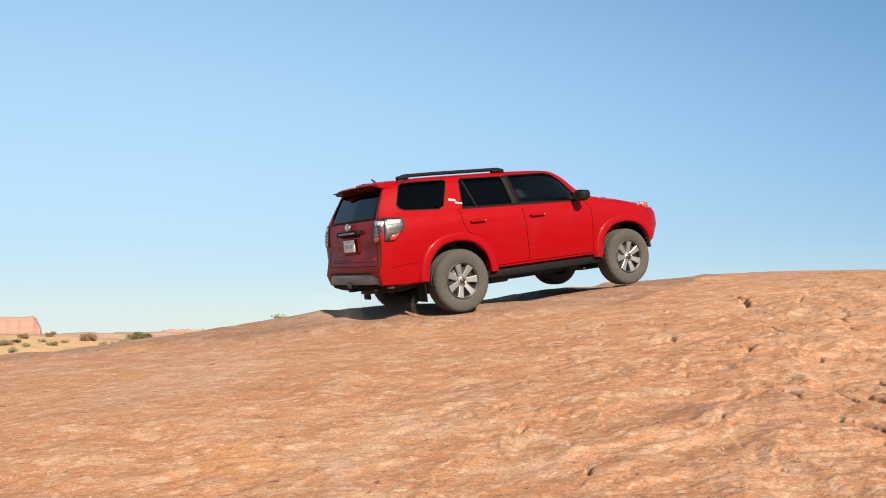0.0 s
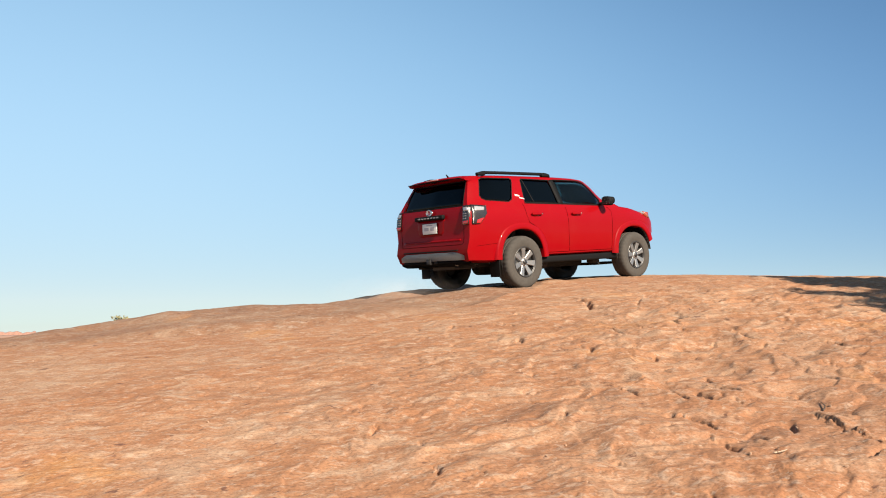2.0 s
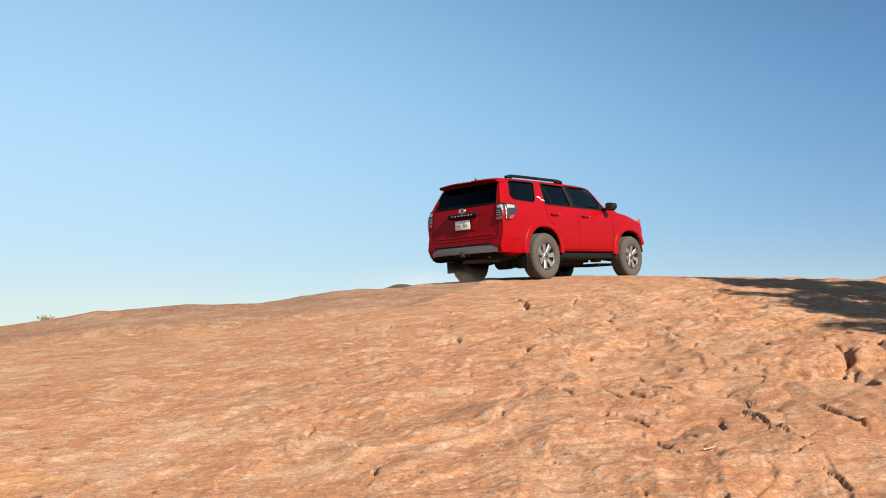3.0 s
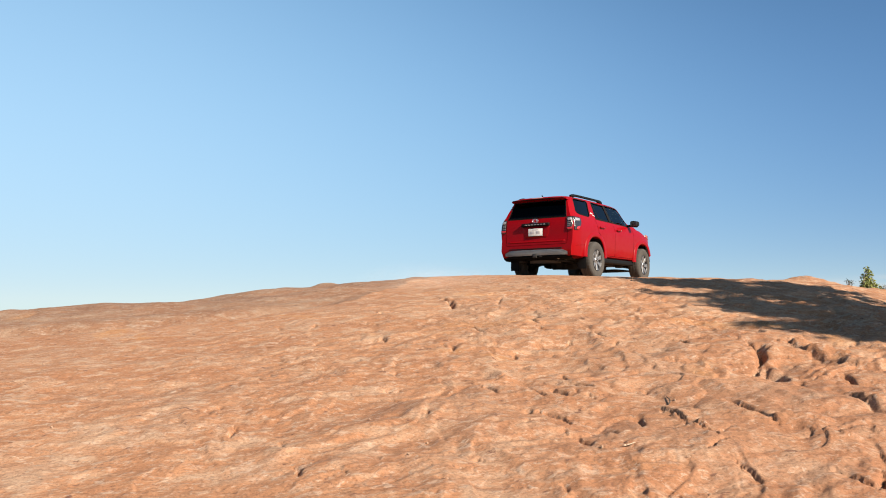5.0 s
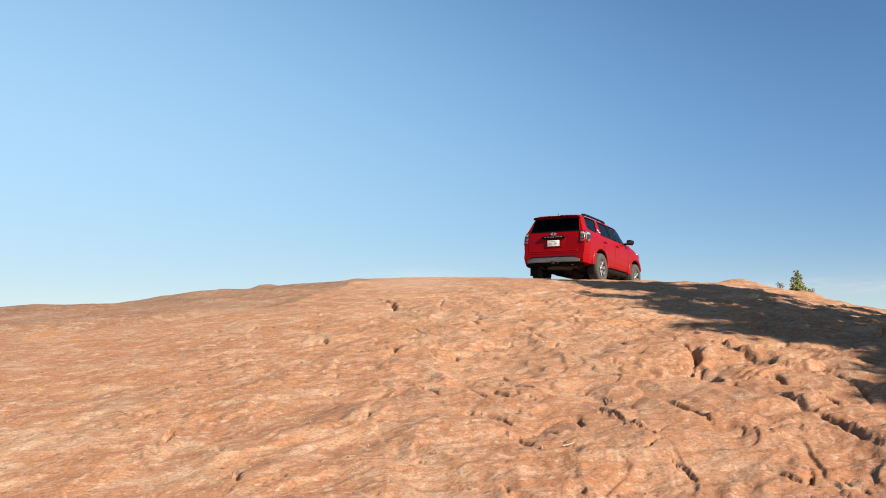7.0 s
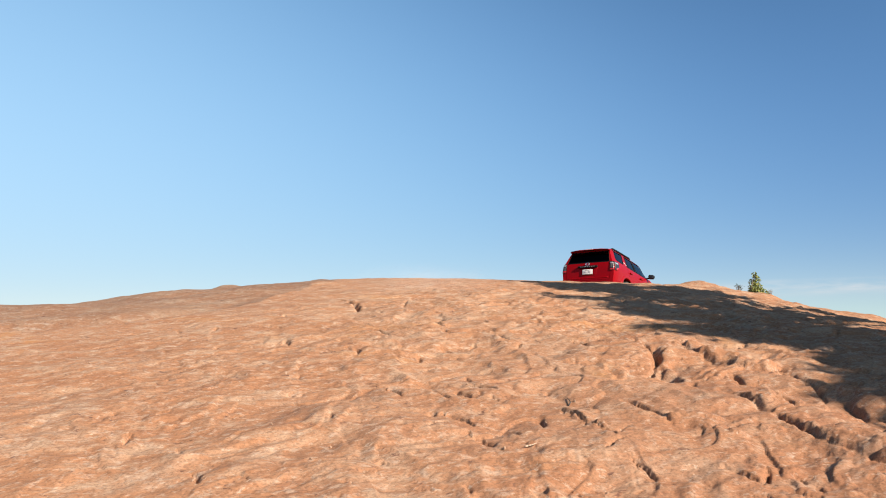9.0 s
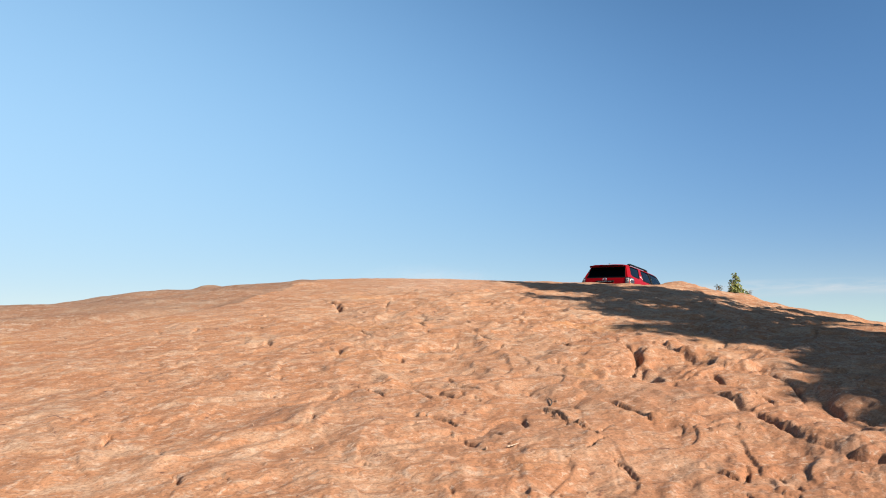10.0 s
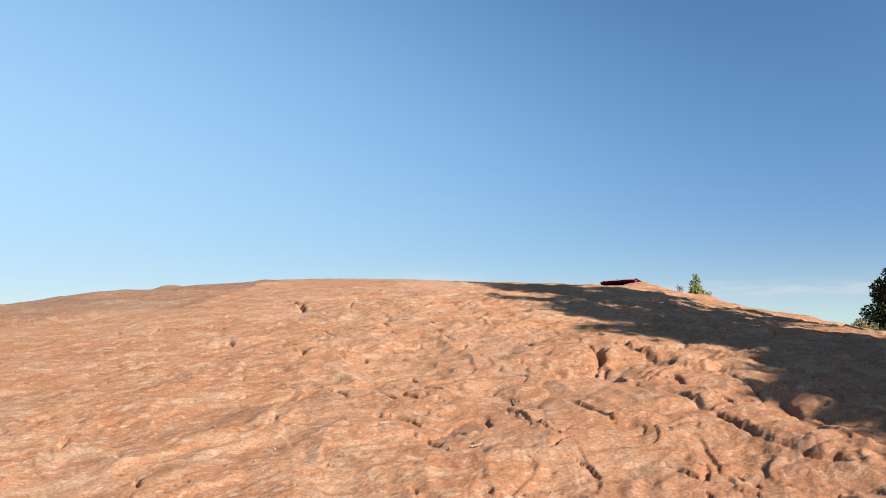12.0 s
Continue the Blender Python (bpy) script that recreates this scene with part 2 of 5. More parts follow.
pit(3.44, 3.09, 0.05, 0.06, -101, 0.05)
pit(4.49, 4.27, 0.13, 0.03, -104, 0.05)
pit(3.53, 2.66, 0.11, 0.03, -8, 0.04)
pit(3.49, 9.76, 0.42, 0.1, -99, 0.12)
pit(4.13, 8.92, 0.10, 0.08, 45, 0.06)
pit(4.16, 9.77, 0.58, 0.05, 56, 0.05)
pit(3.66, 7.77, 0.10, 0.06, -89, 0.07)
pit(3.56, 7.38, 0.16, 0.06, -89, 0.07)
pit(2.46, 5.18, 0.13, 0.055, -91, 0.09)
pit(2.61, 5.16, 0.09, 0.045, -79, 0.07)
pit(2.82, 5.28, 0.13, 0.045, -68, 0.07)
pit(2.33, 4.67, 0.14, 0.045, -73, 0.09)
pit(2.19, 4.61, 0.05, 0.05, 7, 0.07)
pit(2.28, 4.23, 0.11, 0.045, -85, 0.08)
pit(1.74, 6.17, 0.05, 0.07, 20, 0.04)
pit(1.55, 5.70, 0.05, 0.06, 35, 0.04)
pit(1.56, 5.42, 0.08, 0.045, -75, 0.06)
pit(1.11, 6.00, 0.05, 0.05, 10, 0.03)
pit(1.56, 6.19, 0.05, 0.06, 36, 0.03)
pit(2.02, 7.57, 0.09, 0.05, 61, 0.035)
pit(1.42, 7.69, 0.08, 0.05, 62, 0.035)
pit(2.40, 5.71, 0.23, 0.03, 11, 0.035)
pit(2.82, 6.08, 0.15, 0.03, 9, 0.04)
pit(3.23, 6.38, 0.12, 0.06, 0, 0.03)
pit(3.16, 5.85, 0.06, 0.07, -20, 0.03)
pit(0.66, 4.78, 0.07, 0.025, -52, 0.03)
pit(1.13, 5.32, 0.11, 0.025, 22, 0.03)
pit(0.71, 5.56, 0.07, 0.025, 39, 0.03)
pit(0.92, 4.22, 0.05, 0.04, -66, 0.03)
pit(1.48, 4.02, 0.09, 0.03, -23, 0.03)

pit(6.72, 10.52, 0.20, 0.05, 18, 0.05)


FISSURES = []


def fissure(line, wide, deep, lift=0.0):
    """An open joint along a line; the rock on the left of its way stands higher by lift."""
    FISSURES.append((line, wide, deep, lift))


fissure(((3.52, 4.59), (3.47, 4.30), (3.44, 4.03)), 0.022, 0.05, 0.03)
fissure(((4.26, 4.33), (4.23, 4.13), (4.13, 3.84), (4.07, 3.67), (4.01, 3.52), (3.96, 3.30), (3.94, 3.17), (3.91, 2.95), (3.96, 2.80)), 0.024, 0.09, 0.10)
fissure(((5.22, 5.96), (5.05, 5.66), (4.99, 5.28), (4.97, 4.93), (5.08, 4.81), (5.31, 4.92)), 0.028, 0.10, 0.14)
fissure(((4.82, 5.84), (4.56, 5.48), (4.34, 5.17), (4.37, 4.99)), 0.040, 0.11, 0.03)
fissure(((5.15, 4.77), (5.18, 4.68), (5.01, 4.32), (5.03, 4.20), (4.80, 3.90), (4.62, 3.62)), 0.024, 0.06, 0.10)
fissure(((2.99, 4.56), (2.96, 4.33), (2.95, 4.01)), 0.016, 0.04, 0.03)
fissure(((2.98, 3.95), (3.08, 4.04), (3.15, 4.04), (3.21, 3.98)), 0.016, 0.05, -0.03)
fissure(((3.19, 3.34), (3.19, 3.21), (3.22, 3.11), (3.32, 3.19), (3.39, 3.28)), 0.014, 0.05, 0.025)
fissure(((2.82, 3.61), (2.78, 3.53), (2.80, 3.41)), 0.016, 0.05, 0.03)
fissure(((2.82, 4.53), (2.75, 4.37), (2.73, 4.28)), 0.018, 0.05, 0.03)
fissure(((4.22, 5.49), (4.36, 5.35)), 0.020, 0.05, 0.03)
fissure(((4.41, 4.82), (4.58, 4.91), (4.54, 4.76)), 0.018, 0.05, -0.03)
fissure(((4.70, 4.81), (4.63, 4.64)), 0.020, 0.06, 0.04)
fissure(((3.99, 7.38), (3.98, 7.05), (3.89, 6.72)), 0.026, 0.06, 0.03)
fissure(((2.47, 5.34), (2.44, 5.07)), 0.028, 0.08, 0.02)
fissure(((2.60, 5.26), (2.62, 5.07)), 0.022, 0.06, 0.02)
fissure(((2.79, 5.44), (2.82, 5.30), (2.85, 5.13)), 0.022, 0.05, 0.03)
fissure(((2.21, 4.83), (2.26, 4.75), (2.34, 4.53)), 0.024, 0.06, 0.03)


# lesser chips and short cracks, scattered
chips = random.Random(41)
for _ in range(130):
    d, a = 3.4 + 6.5 * chips.random(), radians(chips.uniform(4, 56))
    big = chips.random() ** 2
    pit(d * math.sin(a), d * math.cos(a), 0.04 + 0.10 * big, 0.035 + 0.02 * chips.random(), chips.gauss(-88, 32), 0.03 + 0.045 * big)


def lip(x):
    """Where the near sheet of rock ends and an older one shows behind it."""
    return 9.75 + 0.265 * np.maximum(x - 0.5, 0) ** 2 + 0.12 * lattice(x / 0.9, x * 0 + 0.5, 7) + 0.05 * lattice(x / 0.25, x * 0 + 2.5, 9)


# knobs and dips of the skyline: x, y, radius, rise
CREST = (
    (8.84, 14.29, 0.45, -0.124), (9.36, 13.95, 0.50, 0.029), (10.43, 13.43, 0.70, -0.343), (11.11, 13.13, 0.60, -0.088),
    (11.45, 12.56, 0.50, 0.124), (12.00, 12.32, 0.55, -0.026), (13.82, 14.18, 0.50, -0.040), (14.22, 14.06, 0.40, -0.224),
    (14.58, 13.84, 0.40, 0.065), (14.96, 13.57, 0.40, -0.142), (12.68, 11.03, 0.60, -0.430), (11.50, 9.31, 0.60, -0.061),
    (11.65, 8.79, 0.60, 0.086), (11.86, 8.35, 0.60, -0.119), (11.35, 7.50, 0.70, -0.469), (12.99, 8.45, 0.80, -0.323),
    (-0.19, 13.80, 0.60, -0.191), (0.37, 13.59, 0.60, -0.067), (1.06, 13.96, 0.60, -0.044), (1.97, 14.87, 0.70, 0.065),
    (3.16, 15.89, 0.30, 0.071), (3.72, 15.97, 0.50, -0.084), (4.45, 15.78, 0.50, -0.198),
)


def relief(x, y):
    """Everything that stands out of the smooth dome or is cut into it."""
    r = np.hypot(x - 9, y - 13)
    rock = 1 - ease(24, 34, r)
    c, s = math.cos(radians(24)), math.sin(radians(24))
    a, b = x * c + y * s, -x * s + y * c                      # along and across the bedding
    calm = 0.35 + 0.65 * ease(2.0, 5.0, np.abs((y - 11.4) - 0.62 * (x - 0.2)))   # worn smoother where wheels go
    z = 0.035 * layers(x / 2.6, y / 2.6, 3, 3) * calm
    z += 0.016 * layers(x / 0.62, y / 0.62, 11, 4, 0.6) * calm
    knob = ease(-1.0, 6.0, x - 0.25 * y + 2.2) * (1 - 0.6 * ease(12, 17, np.hypot(x, y)))
    wx, wy = x + 0.35 * layers(x / 1.1, y / 1.1, 31, 2), y + 0.35 * layers(x / 1.1, y / 1.1, 37, 2)
    lump = layers(wx / 1.25, wy / 1.25, 23, 3, 0.5)
    z += knob * 0.085 * (0.30 - np.abs(lump)) * calm
    joint = np.abs(layers(wx / 1.7, wy / 1.7, 47, 3, 0.5))
    z -= knob * 0.008 * np.exp(-(joint / 0.012) ** 2) * ease(-0.15, 0.3, layers(x / 1.3, y / 1.3, 53, 2)) * (0.4 + 0.6 * calm)
    step = layers(a / 3.2, b / 1.5, 61, 4, 0.55) * 2.2
    z += 0.010 * (np.abs(step - np.round(step)) * 2 - 0.5) * calm * ease(-0.1, 0.4, layers(x / 2.2, y / 2.2, 67, 2))
    rough = (0.35 + 0.65 * knob) * (0.3 + 0.7 * calm)
    for scale, lift, seed in ((0.55, 0.026, 151), (0.21, 0.018, 157), (0.09, 0.010, 163), (0.05, 0.005, 167)):   # rounded lumps parted by sharp creases
        z += rough * lift * (np.abs(layers(x / scale + 0.5 * wx, y / scale + 0.5 * wy, seed, 2)) - 0.33) * ease(-0.45, 0.35, layers(x / 1.9, y / 1.9, seed + 2, 2))
    ledge = layers(wx / 1.6 + 0.1 * b, wy / 1.6, 171, 4, 0.5) * 3.0
    whole = np.floor(ledge)
    z += rough * 0.020 * (whole + ease(0.42, 0.58, ledge - whole) - ledge)                    # low ledges
    holes = layers(x / 0.34, y / 0.34, 101, 2)
    z -= 0.012 * ease(0.62, 0.95, holes) * (0.4 + 0.6 * knob)
    edge = lip(x)
    z -= 0.13 * np.exp(-((y - edge - 0.30) / 0.28) ** 2) * (1 - ease(1.0, 3.2, x))
    for px, py, long, wide, turn, deep in PITS:
        near = (np.abs(x - px) < 3 * long) & (np.abs(y - py) < 3 * long)
        if not near.any():
            continue
        dx, dy = x[near] - px, y[near] - py
        p, q = dx * math.cos(turn) + dy * math.sin(turn), -dx * math.sin(turn) + dy * math.cos(turn)
        q = q + 0.3 * wide * lattice(p / long * 3, q * 0 + px, 71) + 0.15 * p * p / long
        taper = np.maximum(1 - (p / (1.25 * long)) ** 2, 0.02)
        z[near] -= 0.72 * deep * taper ** 0.5 * np.exp(-(q / (0.30 * wide * taper * (1 + 0.5 * lattice(p / 0.05, q * 0 + px, 79)))) ** 2) * (np.abs(p) < 1.25 * long)
    for line, wide, deep, lift in FISSURES:
        lx, ly = np.array(line).T
        near = (x > lx.min() - 0.9) & (x < lx.max() + 0.9) & (y > ly.min() - 0.9) & (y < ly.max() + 0.9)
        if not near.any():
            continue
        px, py = x[near], y[near]
        px, py = px + 0.022 * layers(px / 0.11, py / 0.11, 181, 2), py + 0.022 * layers(px / 0.11, py / 0.11, 187, 2)
        best, side, along, gone = np.full(px.shape, 9.0), np.zeros_like(px), np.zeros_like(px), 0.0
        for (ax, ay), (ex, ey) in zip(line, line[1:]):
            l = math.hypot(ex - ax, ey - ay)
            f = ((px - ax) * (ex - ax) + (py - ay) * (ey - ay)) / (l * l)
            g = np.clip(f, 0, 1)
            q = np.hypot(px - ax - g * (ex - ax), py - ay - g * (ey - ay))
            closer = q < best
            best = np.where(closer, q, best)
            side = np.where(closer, ((ex - ax) * (py - ay) - (ey - ay) * (px - ax)) / l, side)
            along = np.where(closer, gone + f * l, along)
            gone += l
        ends = ease(-0.10, 0.08, along) * ease(-0.10, 0.08, gone - along)
        patchy = 0.25 + 0.75 * ease(-0.35, 0.35, lattice(along / 0.22, along * 0 + lx[0], 191))
        z[near] -= 0.48 * deep * patchy * ends * np.exp(-(best / (wide * (0.35 + 0.5 * patchy))) ** 2)
        z[near] += 0.26 * lift * (0.7 + 0.3 * patchy) * ends * ease(-0.8 * wide, 2.4 * wide, side) * np.exp(-(best / 0.34) ** 2)
    for bx, by, br, bh in CREST:
        z += bh * np.exp(-((x - bx) ** 2 + (y - by) ** 2) / (br * br))
    for bx, by, br, bh in ((-2.75, 10.4, 0.55, -0.05), (-2.3, 11.2, 0.45, -0.05), (-1.6, 11.9, 0.55, 0.045), (-0.7, 12.2, 0.8, 0.03), (2.55, 12.0, 0.6, 0.075), (4.05, 12.93, 0.4, 0.06), (1.6, 11.5, 0.4, 0.045), (10.6, 17.3, 1.0, -0.085), (14.64, 20.35, 0.7, 0.10), (14.35, 14.1, 0.9, 0.30), (15.1, 13.7, 0.5, 0.10), (2.54, 11.98, 0.42, 0.055), (1.72, 13.36, 0.5, 0.10), (0.5, 10.85, 0.5, 0.02), (13.7, 21.6, 0.6, 0.05)):
        z += bh * np.exp(-((x - bx) ** 2 + (y - by) ** 2) / (br * br))        # bumps under the wheels' way
    back = ease(0.2, 1.4, y - edge) * (1 - ease(5, 8, x))
    z += back * (0.07 * np.abs(layers(x / 2.1, y / 2.1, 131, 3, 0.55)) - 0.02 - 0.055 * ease(-0.6, 0.8, x) * (1 - ease(2.4, 3.8, x)))                # older sheet, hummocky
    far = ease(40, 160, r)
    rise = 12.45 * np.exp(-(((x + 58) / 48) ** 2 + ((y - 118) / 60) ** 2)) * ease(28, 55, np.hypot(x, y))   # sandy rise beyond the rock
    z = z * rock + rise + far * (1.6 * layers(x / 60, y / 60, 83, 4) + 0.5 * layers(x / 17, y / 17, 89, 3))
    return z


def ground():
    """One sheet from the photographer's feet to the horizon, finest on the rock that is seen from near."""
    fine = np.radians(np.arange(-34, 64.01, 0.105))
    rest = np.radians(np.arange(65, 325.1, 1.25))
    az = np.concatenate([fine, rest])
    d = np.concatenate([np.linspace(0.02, 2.6, 30, endpoint=False), np.geomspace(2.6, 9.0, 330, endpoint=False),
                        np.geomspace(9.0, 26.0, 380, endpoint=False), np.geomspace(26, 400, 130, endpoint=False), np.geomspace(400, 4500, 40)])
    A, D = np.meshgrid(az, d)
    x, y = D * np.sin(A), D * np.cos(A)
    z = dome(x, y) + relief(x, y)
    rows, cols = x.shape
    verts = np.column_stack([x.ravel(), y.ravel(), z.ravel()])
    i = np.arange(rows - 1)[:, None] * cols
    j = np.arange(cols)[None, :]
    k = (j + 1) % cols
    quads = np.stack([i + j, i + cols + j, i + cols + k, i + k], axis=-1).reshape(-1, 4)
    # the last ring at the feet closes on one point
    verts[:cols, :2] = 0.0
    verts[:cols, 2] = verts[:cols, 2].mean()
    me = bpy.data.meshes.new("ground")
    me.vertices.add(len(verts))
    me.vertices.foreach_set("co", verts.ravel())
    me.loops.add(len(quads) * 4)
    me.loops.foreach_set("vertex_index", quads.ravel().astype(np.int32))
    me.polygons.add(len(quads))
    me.polygons.foreach_set("loop_start", (np.arange(len(quads)) * 4).astype(np.int32))
    me.polygons.foreach_set("use_smooth", np.ones(len(quads), bool))
    me.update(calc_edges=True)
    for m in (ROCK, WEATHERED, SOIL):
        me.materials.append(m)
    fx, fy = x[:-1].ravel(), y[:-1].ravel()
    kind = np.where((fy > lip(fx) + 0.25 * lattice(fx / 0.5, fy / 0.5, 77)) & (fx < 16), 1, 0)
    kind = np.where(np.hypot(fx - 9, fy - 13) > 36, 2, kind)
    me.polygons.foreach_set("material_index", kind.astype(np.int32))
    me.update()
    return tagged(new("ground", me), "pitted orange slickrock dome falling away to sandy desert", "ground", kind="structure")


ground()


# ---- plants ----
def leaf_green(name, dark, light):
    k = Nodes(name)
    rnd = k.n("NewGeometry").outputs["Random Per Island"]
    c = k.ramp(rnd, (0.0, dark), (1.0, light))
    return k.done(c, 0.75, 0, None, Specular_IOR_Level=0.2, Subsurface_Weight=0.0)


JUNIPER = leaf_green("juniper_green", (0.016, 0.026, 0.010), (0.048, 0.060, 0.022))
SAPLING = leaf_green("sapling_green", (0.15, 0.18, 0.055), (0.33, 0.35, 0.12))
SAGE = leaf_green("sage_leaf", (0.16, 0.155, 0.085), (0.31, 0.285, 0.165))
OLIVE = leaf_green("olive_leaf", (0.06, 0.07, 0.028), (0.14, 0.14, 0.055))
DRY = leaf_green("dry_brush", (0.17, 0.10, 0.055), (0.28, 0.19, 0.10))


def bark_brown():
    k = Nodes("juniper_bark")
    v = k.noise(k.place((6, 6, 0.8), local=True), 3.0, 6, 0.7)
    return k.done(k.ramp(v, (0.3, (0.09, 0.065, 0.05)), (0.7, (0.22, 0.17, 0.13))), 0.95, 0, k.bump(v, 0.8, 0.02))


BARK = bark_brown()


def high(x, y):
    """Height of the land at one place."""
    px, py = np.array([float(x)]), np.array([float(y)])
    return float((dome(px, py) + relief(px, py))[0])


def tufts(centres, count, size, rng, flat=0.75):
    """Many small leaf blades filling rough balls: centres is a list of (place, radius)."""
    verts, faces = [], []
    for (c, r) in centres:
        for _ in range(int(count * r * r)):
            d = rng.normal(size=3)
            d /= np.linalg.norm(d) + 1e-9
            p = np.array(c) + d * r * (rng.random() ** 0.45) * np.array((1, 1, flat))
            for _ in range(3):
                u = d * 0.6 + rng.normal(size=3) * 0.7
                u /= np.linalg.norm(u) + 1e-9
                w = np.cross(u, rng.normal(size=3))
                w /= np.linalg.norm(w) + 1e-9
                l, b = size * (0.7 + 0.6 * rng.random()), size * 0.28
                k = len(verts)
                verts += [p, p + u * l * 0.5 + w * b, p + u * l, p + u * l * 0.5 - w * b]
                faces.append((k, k + 1, k + 2, k + 3))
    me = bpy.data.meshes.new("crown")
    me.from_pydata([tuple(v) for v in verts], [], faces)
    return me


def branch(bm, a, b, r0, r1, rng, bend=0.12, n=6):
    a, b = np.array(a, float), np.array(b, float)
    side = rng.normal(size=3) * bend * np.linalg.norm(b - a)
    last = None
    for i in range(n + 1):
        f = i / n
        p = a + (b - a) * f + side * math.sin(f * math.pi)
        if last is not None:
            rod(bm, last, p, r0 + (r1 - r0) * (f - 1 / n), 8, r0 + (r1 - r0) * f)
        last = p


def tree(name, foot, balls, leaf, size, count, thick, label, category, seed, group=""):
    """A trunk with a limb to each ball of leaves."""
    rng = np.random.default_rng(seed)
    base = np.array(foot, float)
    top = np.mean([b[0] for b in balls], axis=0)
    ob = new(name)
    ob.matrix_basis = Matrix.Translation(foot)
    bm = bmesh.new()
    fork = base + (top - base) * 0.55
    branch(bm, base - (0, 0, 0.15), fork, thick, thick * 0.62, rng, 0.05)
    part("trunk", bm, BARK, ob, m=Matrix.Translation(-Vector(foot)))
    for c, r in balls:
        bm = bmesh.new()
        branch(bm, base + (top - base) * (0.3 + 0.25 * rng.random()), c, thick * 0.4, thick * 0.12, rng, 0.10, 5)
        part("limb", bm, BARK, ob, m=Matrix.Translation(-Vector(foot)))
    me = tufts(balls, count, size, rng)
    me.materials.append(leaf)
    crown = new("crown", me)
    crown.parent = ob
    crown.matrix_basis = Matrix.Translation(-Vector(foot))
    return tagged(ob, label, category, group)


def shade_tree(spots, seed):
    """A tall juniper beside the rock whose crown shades the spots (x, y, half width)."""
    rng = np.random.default_rng(seed)
    balls = []
    for x, y, half in spots:
        z = high(x, y)
        n = 12
        for k in range(n):
            a, q = rng.random() * 2 * math.pi, math.sqrt(rng.random()) * half * 0.85
            s = 9.4 + rng.uniform(-1.3, 1.3)
            p = np.array((x + q * math.cos(a), y + q * math.sin(a), z)) + np.array(to_sun) * s
            balls.append((p, 0.30 + 0.34 * rng.random()))
    m = np.mean([b[0] for b in balls], axis=0)
    foot = (m[0] + 0.3, m[1] - 0.2, high(m[0] + 0.3, m[1] - 0.2))
    tree("juniper_tree", foot, balls, JUNIPER, 0.16, 620, 0.17, "tall dark green juniper with an open crown beside the rock", "tree", seed, "junipers")


def cone_tree(name, x, y, tall, wide, leaf, size, count, label, category, seed, group="", sink=0.0):
    rng = np.random.default_rng(seed)
    z = high(x, y) - sink
    balls = []
    for k in range(26):
        f = (k + 0.5) / 26
        r = wide * (1 - f) ** 0.7 * (0.75 + 0.4 * rng.random())
        a = rng.random() * 2 * math.pi
        balls.append((np.array((x + 0.62 * r * math.cos(a), y + 0.62 * r * math.sin(a), z + tall * (0.10 + 0.86 * f))), max(0.035 * tall, 0.55 * r)))
    tree(name, (x, y, z), balls, leaf, size, count, 0.03 * tall, label, category, seed, group)


def shrub(x, y, wide, tall, leaf, label, seed, lift=0.0, size=None):
    rng = np.random.default_rng(seed)
    z = high(x, y) + lift
    ob = new("shrub")
    ob.matrix_basis = Matrix.Translation((x, y, z))
    balls = []
    for k in range(13):
        a, q = rng.random() * 2 * math.pi, math.sqrt(rng.random()) * wide * 0.46
        balls.append((np.array((q * math.cos(a), q * math.sin(a), tall * (0.28 + 0.4 * rng.random() * (1 - q / wide)))), 0.19 * min(wide, 1.6 * tall) * (0.5 + 0.8 * rng.random())))
    bm = bmesh.new()
    for c, r in balls:
        branch(bm, (0, 0, -0.05), c, 0.03 * tall, 0.012 * tall, rng, 0.1, 3)
    part("stems", bm, BARK, ob)
    me = tufts(balls, 330 / max(0.05, (0.3 * min(wide, tall)) ** 2) / 2.2, size or 0.085 * tall, rng, 0.8)
    me.materials.append(leaf)
    crown = new("foliage", me)
    crown.parent = ob
    tagged(ob, label, "shrub", "desert shrubs")


def spot(az_deg, d):
    return d * math.sin(radians(az_deg)), d * math.cos(radians(az_deg))


shade_tree([(8.7, 12.3, 0.8), (8.9, 10.8, 1.5), (7.9, 9.1, 1.6)], 5)
shade_tree([(7.4, 7.6, 1.35), (7.0, 6.3, 1.3)], 6)
shade_tree([(6.95, 5.2, 1.3), (6.75, 4.1, 1.05), (6.0, 3.2, 1.3), (6.2, 2.3, 1.6)], 7)

x, y = spot(58.0, 32.0)
cone_tree("juniper_tree", x, y, 7.1, 2.6, JUNIPER, 0.105, 1500, "dense dark juniper at the foot of the rock", "tree", 11, "junipers")
x, y = spot(45.9, 28.0)
cone_tree("pine_sapling", x, y, 1.56, 0.50, SAPLING, 0.06, 3600, "small yellow-green pine sapling behind the rock crest", "tree", 12)
x, y = spot(44.86, 20.5)
shrub(x, y, 0.20, 0.27, JUNIPER, "small dark shrub behind the rock crest", 13)
x, y = spot(46.75, 20.3)
shrub(x, y, 0.16, 0.16, SAGE, "small grey-green shrub behind the rock crest", 14)
x, y = spot(-10.6, 15.5)
shrub(x, y, 0.40, 0.46, SAGE, "pale green shrub beyond the rock edge", 15)
x, y = spot(55.5, 22.0)
shrub(x, y, 0.6, 0.6, SAGE, "pale green shrub beside the dark juniper", 16)
